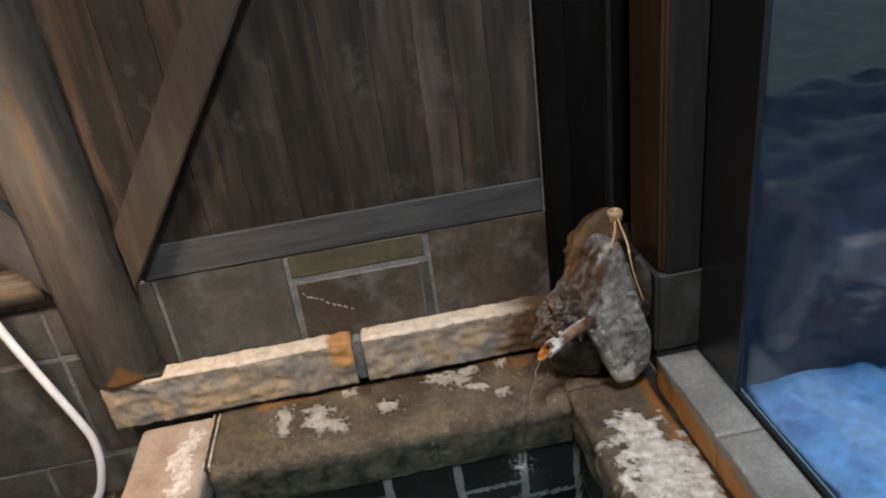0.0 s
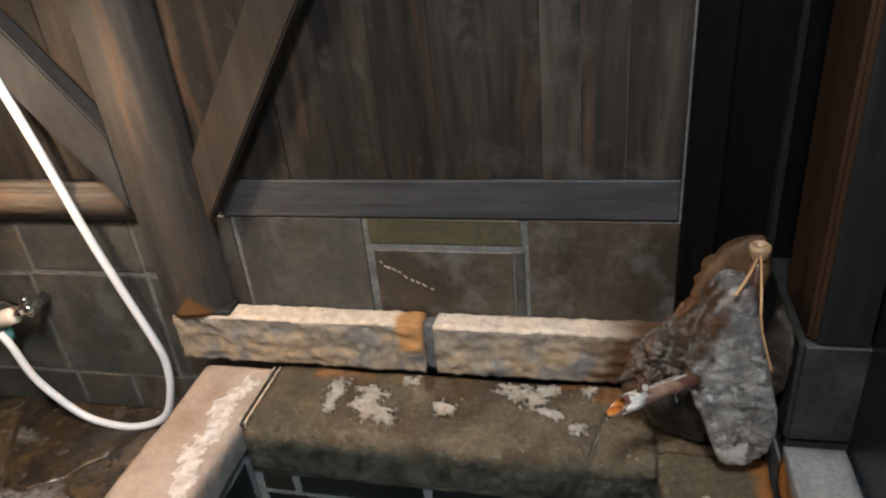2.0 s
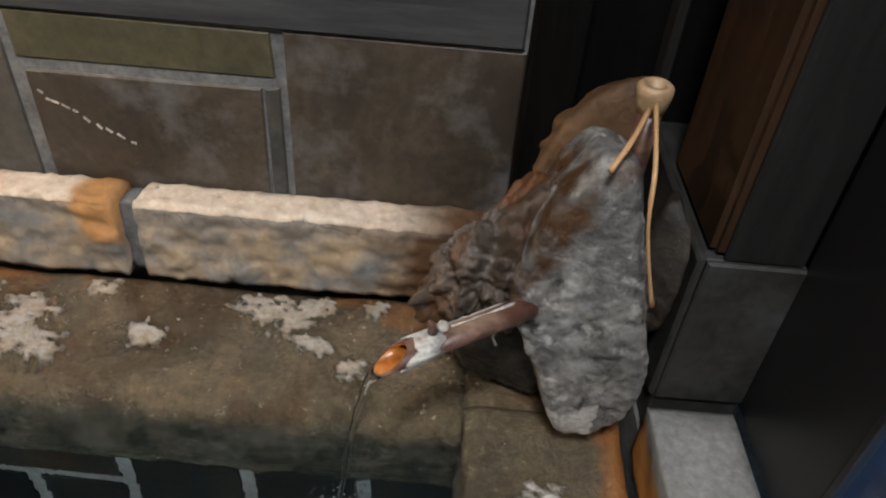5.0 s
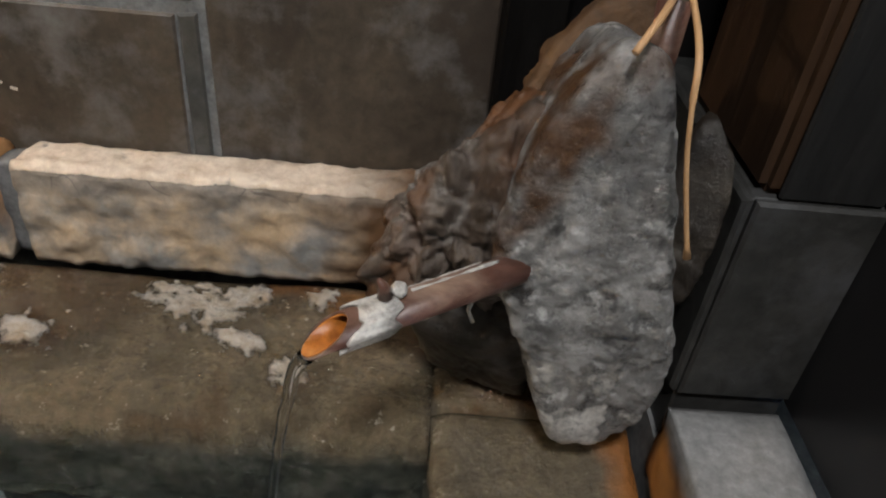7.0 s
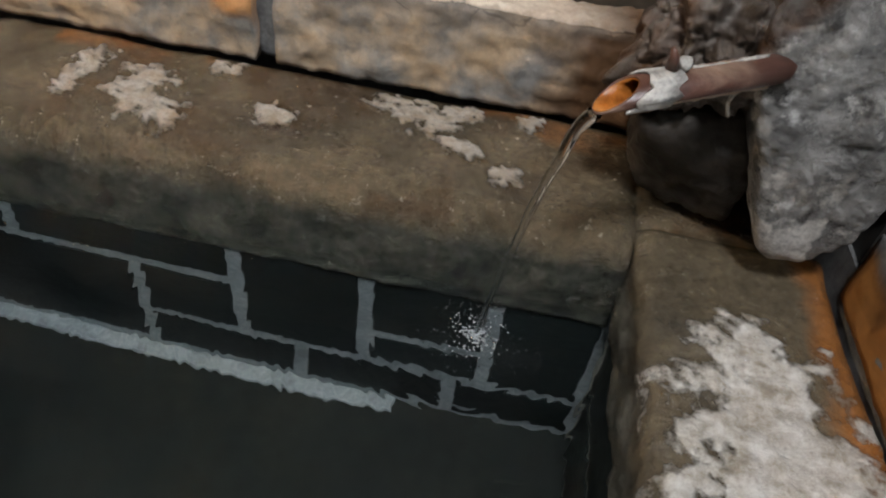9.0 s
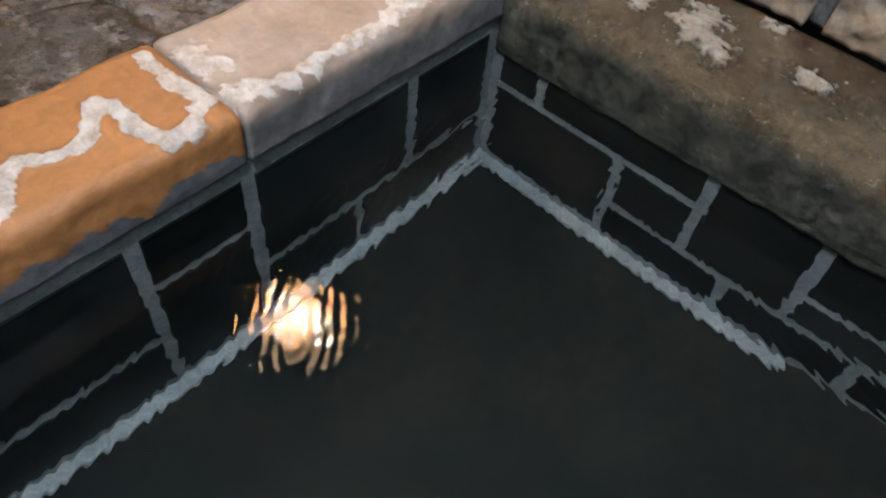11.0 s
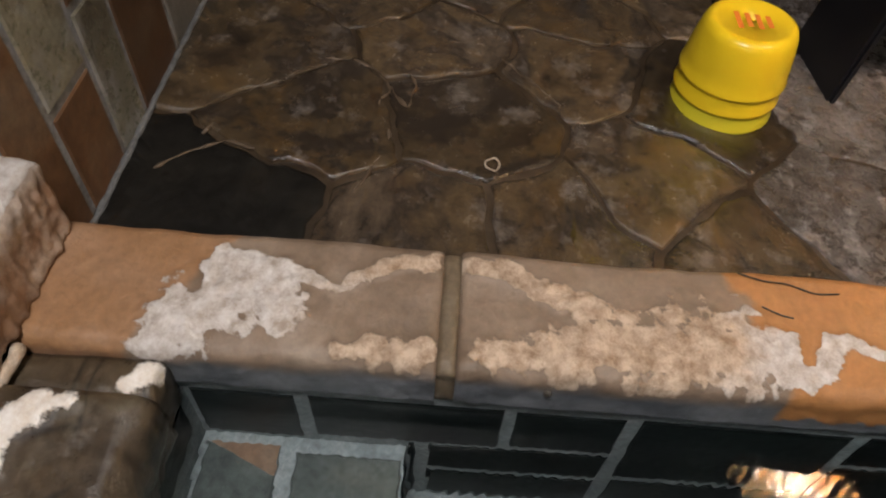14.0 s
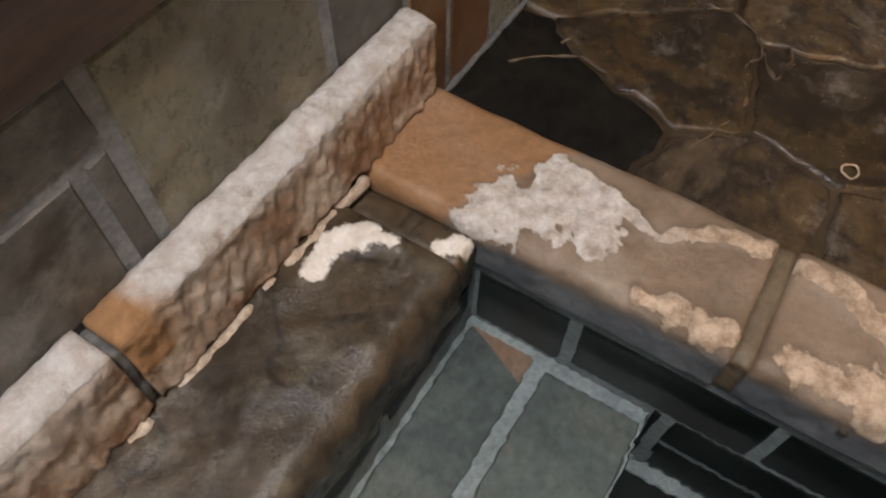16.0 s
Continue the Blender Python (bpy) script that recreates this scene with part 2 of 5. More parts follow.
M_SLATEDARK = surf("blackish_slate_tile", [(0.012, 0.012, 0.011), (0.024, 0.0235, 0.0215), (0.038, 0.036, 0.032)], 6, 60, (0.32, 0.6), 0.35, spots=(6.0, (0.06, 0.06, 0.062), 0.56, 0.76), spec=0.25)
M_SLATEWARM = surf("mossy_slate_tile", [(0.092, 0.085, 0.063), (0.190, 0.170, 0.117), (0.310, 0.247, 0.144)], 6, 55, (0.16, 0.42), 0.6, 0.006, vary=0.3,
                   spots=(8.0, (0.29, 0.275, 0.245), 0.50, 0.64), streak=(7.0, (0.075, 0.058, 0.038), 0.52, 0.68))
M_SLATEOLIVE = surf("olive_slate_tile", [(0.040, 0.038, 0.026), (0.070, 0.064, 0.038), (0.105, 0.088, 0.048)], 7, 60, (0.3, 0.55), 0.3, spec=0.35)
M_SLATEBROWN = surf("brown_slate_tile", [(0.030, 0.024, 0.018), (0.058, 0.045, 0.032), (0.085, 0.066, 0.046)], 6, 60, (0.32, 0.6), 0.35, spec=0.45,
                    spots=(7.0, (0.16, 0.155, 0.15), 0.50, 0.74), streak=(5.0, (0.034, 0.026, 0.020), 0.54, 0.70))
M_SLATEGREY = surf("grey_brown_slate_tile", [(0.060, 0.055, 0.048), (0.112, 0.100, 0.084), (0.170, 0.150, 0.122)], 7, 60, (0.2, 0.5), 0.6, 0.005, vary=0.25,
                   spots=(8.0, (0.24, 0.225, 0.20), 0.53, 0.70), streak=(6.0, (0.050, 0.040, 0.030), 0.54, 0.70))
M_RUST = surf("rusty_slate_tile", [(0.06, 0.030, 0.016), (0.12, 0.062, 0.030), (0.16, 0.115, 0.075)], 5, 60, (0.3, 0.55), 0.3, vary=0.35, spec=0.4)
M_POOLTILE = surf("black_bath_tile", [(0.004, 0.006, 0.006), (0.008, 0.011, 0.011), (0.014, 0.017, 0.016)], 8, 60, (0.25, 0.5), 0.2, vary=0.3, spec=0.08)
M_BENCH = surf("grey_green_bench_tile", [(0.036, 0.043, 0.041), (0.062, 0.071, 0.066), (0.092, 0.092, 0.074)], 7, 60, (0.3, 0.5), 0.2, vary=0.2,
               spots=(5.5, (0.17, 0.11, 0.07), 0.58, 0.63), spec=0.15)
M_GROUT = surf("grey_grout", [(0.07956, 0.07956, 0.0765), (0.1346, 0.1346, 0.1316), (0.1836, 0.1805, 0.1744)], 20, 120, (0.6, 0.9), 0.3, spec=0.2)
M_GROUTPALE = surf("pale_grey_grout", [(0.15, 0.148, 0.148), (0.235, 0.232, 0.232), (0.32, 0.315, 0.312)], 24, 120, (0.6, 0.9), 0.4, spec=0.2)
M_POOLGROUT = surf("pale_bath_grout", [(0.110, 0.126, 0.129), (0.165, 0.184, 0.187), (0.215, 0.228, 0.228)], 20, 120, (0.6, 0.9), 0.3, spec=0.2)
M_POOLFLOOR = surf("dark_bath_floor", [(0.005, 0.0075, 0.0075), (0.0095, 0.0112, 0.010), (0.0165, 0.0165, 0.013)], 4, 50, (0.4, 0.7), 0.2, spec=0.06)
M_FLAG = surf("wet_flagstone", [(0.054, 0.0432, 0.0348), (0.108, 0.0864, 0.0696), (0.156, 0.132, 0.1176), (0.132, 0.114, 0.108)], 9, 45, (0.10, 0.45), 0.9, 0.009,
              vary=0.35, spots=(22.0, (0.30, 0.27, 0.255), 0.52, 0.64), vein=(7.0, (0.03, 0.02, 0.012), 0.03), coat=0.4)
M_FLAGBROWN = surf("brown_flagstone", [(0.014, 0.010, 0.008), (0.052, 0.034, 0.019), (0.092, 0.062, 0.033), (0.036, 0.026, 0.019), (0.100, 0.072, 0.047), (0.080, 0.066, 0.056)], 5.0, 30, (0.05, 0.42), 0.6, 0.006,
                   vary=0.40, spots=(12.0, (0.24, 0.205, 0.178), 0.55, 0.80), distort=0.35, spec=0.5, streak=(6.0, (0.125, 0.070, 0.022), 0.55, 0.78), coat=0.8)
M_VEIN = surf("tan_vein", [(0.05, 0.032, 0.018), (0.11, 0.075, 0.045), (0.20, 0.145, 0.10)], 30, 110, (0.2, 0.5), 0.6)
M_FLAGBLACK = surf("black_flagstone", [(0.0072, 0.0066, 0.006), (0.012, 0.0108, 0.009), (0.018, 0.0156, 0.012)], 7, 55, (0.3, 0.55), 0.4, spec=0.2)
M_FLOORGROUT = surf("brown_floor_grout", [(0.020, 0.013, 0.0075), (0.045, 0.029, 0.0155), (0.075, 0.053, 0.033)], 9, 90, (0.3, 0.6), 0.4)
M_ROCK = surf("grey_volcanic_rock", [(0.036, 0.034, 0.032), (0.150, 0.144, 0.136), (0.40, 0.38, 0.355)], 16, 70, (0.12, 0.48), 1.0, 0.006,
              tint=((0.105, 0.046, 0.014), (0.022, 0.013, 0.008)), crust=((0.80, 0.76, 0.70), (0.30, 0.265, 0.225)), cedge=(0.34, 0.74, 2.0),
              spots=(48.0, (0.56, 0.54, 0.51), 0.55, 0.72), streak=(30.0, (0.035, 0.032, 0.030), 0.56, 0.66))
M_ROCKFURROW = surf("furrowed_rock", [(0.018, 0.012, 0.008), (0.075, 0.056, 0.042), (0.27, 0.25, 0.225)], 14, 80, (0.2, 0.55), 0.9, 0.005, stretch=(1, 1, 0.45),
                    tint=((0.14, 0.055, 0.014), (0.030, 0.014, 0.006)), spots=(60.0, (0.34, 0.32, 0.29), 0.60, 0.76))
M_ROCKBROWN = surf("rusty_brown_rock", [(0.042, 0.021, 0.0084), (0.098, 0.049, 0.0175), (0.154, 0.0805, 0.028)], 10, 60, (0.45, 0.8), 0.8, 0.006)
M_ROCKDARK = surf("dark_wet_rock", [(0.010, 0.009, 0.008), (0.028, 0.022, 0.016), (0.10, 0.085, 0.065)], 12, 60, (0.2, 0.5), 0.8, 0.006)
M_KERB = surf("grey_granite_kerb", [(0.105, 0.104, 0.10), (0.175, 0.172, 0.165), (0.25, 0.245, 0.235)], 9, 110, (0.4, 0.7), 0.3,
              spots=(40.0, (0.10, 0.10, 0.095), 0.64, 0.72), tint=((0.36, 0.15, 0.03), (0.2, 0.09, 0.02)), tint_last=True)
M_BOARD = surf("dark_weathered_board", [(0.007, 0.0063, 0.0056), (0.024, 0.020, 0.0165), (0.060, 0.048, 0.037)], 16, 60, (0.45, 0.75), 0.6, 0.003,
               stretch=(1, 1, 0.11), vary=0.4, streak=(15, (0.095, 0.052, 0.028), 0.57, 0.80), spots=(8.0, (0.066, 0.060, 0.053), 0.54, 0.70), spec=0.22)
M_BEAM = surf("grey_weathered_beam", [(0.030, 0.031, 0.033), (0.052, 0.053, 0.055), (0.085, 0.083, 0.082)], 26, 70, (0.5, 0.8), 0.5, 0.003,
              stretch=(0.09, 1, 1), vary=0.1, spec=0.3)
M_LOG = surf("grey_log", [(0.028, 0.0250, 0.0220), (0.047, 0.0415, 0.0360), (0.068, 0.0575, 0.0470)], 14, 60, (0.5, 0.8), 0.4, 0.003, stretch=(1, 1, 0.12),
             streak=(12, (0.17, 0.09, 0.04), 0.60, 0.80), tint=((0.20, 0.09, 0.03), (0.13, 0.06, 0.02)), spec=0.3)
M_RAIL = surf("tan_weathered_rail", [(0.060, 0.046, 0.035), (0.115, 0.088, 0.064), (0.180, 0.138, 0.098)], 22, 70, (0.45, 0.75), 0.5, 0.003,
              stretch=(0.09, 1, 1), streak=(12, (0.24, 0.12, 0.05), 0.56, 0.78), spec=0.3)
M_DARKBEAM = surf("dark_brown_beam", [(0.030, 0.020, 0.015), (0.062, 0.042, 0.032), (0.095, 0.066, 0.050)], 20, 70, (0.4, 0.7), 0.4, 0.003, stretch=(0.09, 1, 1), spec=0.3)
M_BRACEGREY = surf("grey_brace", [(0.020, 0.020, 0.020), (0.036, 0.036, 0.037), (0.056, 0.054, 0.052)], 16, 60, (0.5, 0.8), 0.4, 0.003, stretch=(0.7, 1, 0.4), spec=0.25)
M_BRACE = surf("brown_brace", [(0.02815, 0.02083, 0.0152), (0.04223, 0.03209, 0.02421), (0.05912, 0.04504, 0.03378)], 16, 60, (0.5, 0.8), 0.4, 0.003, stretch=(1, 1, 0.12), spec=0.25)
M_POSTWOOD = surf("stained_post_wood", [(0.0160, 0.0082, 0.0040), (0.0260, 0.0130, 0.0058), (0.0360, 0.0178, 0.0074)], 16, 60, (0.45, 0.7), 0.4, 0.003,
                  stretch=(1, 1, 0.08), spec=0.25)
M_FACING = surf("dark_grey_facing_board", [(0.007, 0.007, 0.0068), (0.012, 0.0118, 0.0112), (0.019, 0.0182, 0.017)], 14, 60, (0.5, 0.8), 0.4, 0.003, stretch=(1, 1, 0.1), spec=0.15)
# Near black for dark boards, and for shade in the corner and board gaps.
M_BLACKWOODSHADE = surf("black_wood_and_shade", [(0.0021, 0.00196, 0.00189), (0.00315, 0.00287, 0.00266), (0.0049, 0.00441, 0.00406)], 16, 60, (0.5, 0.8), 0.4, 0.003,
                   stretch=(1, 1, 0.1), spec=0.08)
M_FRAME = plain("black_frame_metal", (0.008, 0.008, 0.009), 0.35)
M_BAMBOO = surf("wet_bamboo", [(0.030, 0.013, 0.010), (0.085, 0.038, 0.026), (0.26, 0.18, 0.13)], 20, 90, (0.2, 0.45), 0.4, 0.002, stretch=(0.3, 1, 1))
M_BAMBOOIN = surf("orange_bamboo_inside", [(0.16, 0.045, 0.008), (0.34, 0.115, 0.018), (0.46, 0.20, 0.045)], 30, 120, (0.1, 0.3), 0.4, 0.002)
M_BAMBOODRY = surf("dry_bamboo", [(0.17, 0.10, 0.05), (0.32, 0.215, 0.12), (0.44, 0.32, 0.20)], 34, 90, (0.4, 0.6), 0.3, 0.002)
M_DEPOSIT = surf("white_deposit", [(0.16, 0.145, 0.13), (0.44, 0.41, 0.37), (0.72, 0.69, 0.63)], 75, 170, (0.4, 0.7), 0.8, 0.003)
M_CREAMCRUST = surf("cream_crust", [(0.24, 0.17, 0.115), (0.44, 0.34, 0.25), (0.58, 0.49, 0.39)], 40, 120, (0.5, 0.8), 0.6)
M_STRAW = plain("straw", (0.40, 0.235, 0.11), 0.6)
M_HOSE = plain("white_hose_plastic", (0.80, 0.80, 0.82), 0.3)
M_CHROME = plain("chrome", (0.75, 0.76, 0.78), 0.12, 1.0)
M_CREAM = plain("cream_plastic", (0.75, 0.66, 0.56), 0.35)
M_TEAL = plain("teal_plastic", (0.15, 0.42, 0.40), 0.4)
M_YELLOW = plain("yellow_plastic", (0.85, 0.58, 0.015), 0.28)
M_YELLOWGREEN = plain("lime_yellow_plastic", (0.72, 0.60, 0.03), 0.28)
M_ORANGE = plain("orange_print", (0.80, 0.22, 0.03), 0.5)
M_BLACKPLASTIC = plain("black_plastic", (0.010, 0.010, 0.012), 0.35)
M_WHITEPRINT = plain("white_print", (0.7, 0.7, 0.7), 0.5)
M_GLASS = plain("window_glass", (0.75, 0.86, 0.9), 0.03, 0, 0, 1.0, 1.45)
M_FOAM = plain("white_foam", (0.34, 0.36, 0.37), 0.25, 0, 0, 0.55, 1.2)
M_WATER = water_mat()
M_STREAM = plain("falling_water", (0.95, 0.97, 1.0), 0.02, 0, 0, 1.0, 1.33)
M_SHADE = plain("glowing_paper_shade", (1.0, 0.62, 0.28), 0.8, 0, 11.0)
M_BULB = plain("bulb_glass", (1.0, 0.86, 0.66), 0.3, 0, 120.0)
M_CORD = plain("black_cord", (0.01, 0.01, 0.01), 0.6)
# Raised tone makes the unseen ceiling a reflector over water and wet stone.
M_PLASTER = surf("plank_ceiling", [(0.10, 0.078, 0.058), (0.16, 0.125, 0.092), (0.22, 0.17, 0.125)], 10, 60, (0.5, 0.8), 0.3, stretch=(0.1, 1, 1))
# Pale blue also carries the haze on the window glass.
M_TARPHAZE = surf("haze_paled_tarpaulin", [(0.09, 0.21, 0.52), (0.22, 0.46, 0.82), (0.50, 0.72, 0.94)], 5, 40, (0.25, 0.5), 0.5, 0.01)
# Navy puts the shade of the tarpaulin's upright side into its colour.
M_TARPSHADE = surf("shaded_tarpaulin", [(0.011, 0.020, 0.052), (0.022, 0.040, 0.100), (0.036, 0.066, 0.15)], 5, 40, (0.3, 0.5), 0.5, 0.01)
M_FENCE = surf("grey_fence_board", [(0.10, 0.11, 0.12), (0.15, 0.165, 0.175), (0.2, 0.21, 0.22)], 9, 50, (0.5, 0.8), 0.4, stretch=(1, 1, 0.1), vary=0.2)
M_GROUND = surf("dark_gravel_ground", [(0.04, 0.045, 0.05), (0.07, 0.075, 0.08), (0.12, 0.12, 0.125)], 6, 50, (0.5, 0.8), 0.6, 0.01)


# ---- mesh helpers ----
def part(name, bm, material, parent=None, label="", smooth=False):
    me = bpy.data.meshes.new(name)
    bm.to_mesh(me)
    bm.free()
    me.materials.append(material)
    if smooth:
        for p in me.polygons:
            p.use_smooth = True
    ob = new(name, me)
    if parent:
        ob.parent = parent
    return tagged(ob, label)


def data_part(name, verts, faces, material, parent=None, label="", smooth=False, marks=None):
    me = bpy.data.meshes.new(name)
    me.from_pydata(verts, [], faces)
    for key, values in (marks or {}).items():
        at = me.attributes.new(key, "FLOAT", "POINT")
        at.data.foreach_set("value", values)
    me.materials.append(material)
    if smooth:
        me.polygons.foreach_set("use_smooth", [True] * len(me.polygons))
    me.update()
    ob = new(name, me)
    if parent:
        ob.parent = parent
    return tagged(ob, label)


def box_bm(x0, x1, y0, y1, z0, z1, bevel=0.0, segs=1):
    bm = bmesh.new()
    bmesh.ops.create_cube(bm, size=1.0)
    for v in bm.verts:
        v.co = Vector(((x0 + x1) / 2 + v.co.x * (x1 - x0), (y0 + y1) / 2 + v.co.y * (y1 - y0), (z0 + z1) / 2 + v.co.z * (z1 - z0)))
    if bevel:
        bmesh.ops.bevel(bm, geom=list(bm.edges), offset=bevel, segments=segs, affect="EDGES")
    return bm


def empty(name, at=(0, 0, 0), **tags):
    ob = new(name)
    ob.empty_display_size = 0.05
    ob.location = at
    return tagged(ob, **tags)


def sweep_bm(points, radius, sides=12, cap=True):
    """A tube along points; radius is a number or one number a point."""
    bm = bmesh.new()
    pts = [Vector(p) for p in points]
    rings = []
    side = None
    for i, p in enumerate(pts):
        d = (pts[min(i + 1, len(pts) - 1)] - pts[max(i - 1, 0)]).normalized()
        if side is None:
            side = d.orthogonal().normalized()
        side = (side - d * side.dot(d)).normalized()
        up = d.cross(side)
        r = radius[i] if isinstance(radius, (list, tuple)) else radius
        rings.append([bm.verts.new(p + r * (math.cos(2 * math.pi * k / sides) * side + math.sin(2 * math.pi * k / sides) * up)) for k in range(sides)])
    for a, b in zip(rings, rings[1:]):
        for k in range(sides):
            bm.faces.new((a[k], a[(k + 1) % sides], b[(k + 1) % sides], b[k]))
    if cap:
        bm.faces.new(rings[0][::-1])
        bm.faces.new(rings[-1])
    return bm


def smooth_path(points, n=8):
    """Points on a smooth curve through the given ones."""
    p = [Vector(q) for q in points]
    p = [2 * p[0] - p[1]] + p + [2 * p[-1] - p[-2]]
    out = []
    for i in range(1, len(p) - 2):
        for k in range(n):
            t = k / n
            out.append(0.5 * (2 * p[i] + (p[i + 1] - p[i - 1]) * t + (2 * p[i - 1] - 5 * p[i] + 4 * p[i + 1] - p[i + 2]) * t * t
                              + (3 * p[i] - p[i - 1] - 3 * p[i + 1] + p[i + 2]) * t ** 3))
    return out + [p[-2]]


def lathe_bm(profile, sides=32, at=(0, 0, 0)):
    """A turned body from (radius, height) pairs."""
    bm = bmesh.new()
    rings = []
    for r, z in profile:
        rings.append([bm.verts.new((at[0] + r * math.cos(2 * math.pi * k / sides), at[1] + r * math.sin(2 * math.pi * k / sides), at[2] + z)) for k in range(sides)])
    for a, b in zip(rings, rings[1:]):
        for k in range(sides):
            bm.faces.new((a[k], a[(k + 1) % sides], b[(k + 1) % sides], b[k]))
    bm.faces.new(rings[0][::-1])
    bm.faces.new(rings[-1])
    return bm


def tile(parent, axis, plane, out, a0, a1, z0, z1, material, depth=0.006, name="tile"):
    """A thin tile with softened front edges on an upright plane; out is +1 or -1 along the axis, depth its thickness."""
    a0, a1 = min(a0, a1), max(a0, a1)
    r, w = 0.0025, 0.0018
    j = [random.uniform(-w, w) for _ in range(8)]
    corners = [(a0 + j[0], z0 + j[1]), (a1 + j[2], z0 + j[3]), (a1 + j[4], z1 + j[5]), (a0 + j[6], z1 + j[7])]
    ca, cz = (a0 + a1) / 2, (z0 + z1) / 2
    verts = []
    for d, inset in ((-depth, 0), (-r, 0), (0, r)):
        for a, z in corners:
            a2, z2 = a - inset * (1 if a > ca else -1), z - inset * (1 if z > cz else -1)
            p = plane + out * d
            verts.append((p, a2, z2) if axis == "x" else (a2, p, z2))
    faces = [(8, 9, 10, 11)]
    for k in range(4):
        n = (k + 1) % 4
        faces += [(k, n, 4 + n, 4 + k), (4 + k, 4 + n, 8 + n, 8 + k)]
    if (axis == "y") == (out > 0):
        faces = [f[::-1] for f in faces]
    return data_part(name, verts, faces, material, parent)


def level_tile(parent, x0, x1, y0, y1, z, material, name="tile", depth=0.006):
    r = 0.003
    verts = [(x0, y0, z - depth), (x1, y0, z - depth), (x1, y1, z - depth), (x0, y1, z - depth), (x0, y0, z - r), (x1, y0, z - r), (x1, y1, z - r), (x0, y1, z - r),
             (x0 + r, y0 + r, z), (x1 - r, y0 + r, z), (x1 - r, y1 - r, z), (x0 + r, y1 - r, z)]
    faces = [(8, 9, 10, 11)]
    for k in range(4):
        n = (k + 1) % 4
        faces += [(k, n, 4 + n, 4 + k), (4 + k, 4 + n, 8 + n, 8 + k)]
    return data_part(name, verts, faces, material, parent)


def ns(x, y, z, f):
    return noise.noise(Vector((x * f, y * f, z * f)))


def fractal(x, y, z, f):
    return ns(x, y, z, f) + 0.5 * ns(x + 3.1, y, z, 2.1 * f) + 0.25 * ns(x, y + 7.7, z, 4.3 * f)


def near_line(x, y, line):
    """How far inside a line of points (x, y, width) a place lies: 1 on it, 0 at its edge, below 0 outside."""
    best = -1.0
    for k in range(len(line)):
        x0, y0, r0 = line[k]
        x1, y1, r1 = line[min(k + 1, len(line) - 1)]
        dx, dy = x1 - x0, y1 - y0
        s = 0.0 if dx == dy == 0 else max(0.0, min(1.0, ((x - x0) * dx + (y - y0) * dy) / (dx * dx + dy * dy)))
        r = r0 + s * (r1 - r0)
        best = max(best, 1 - math.hypot(x - x0 - s * dx, y - y0 - s * dy) / r)
    return best


def mask_of(lines, wobble=0.6, f=45):
    def mask(x, y):
        best = max(near_line(x, y, line) for line in lines)
        if best < -0.9:
            return 0.0
        m = 0.5 + best + wobble * fractal(x, y, 0.3, f)
        return max(0.0, min(1.0, m))
    return mask


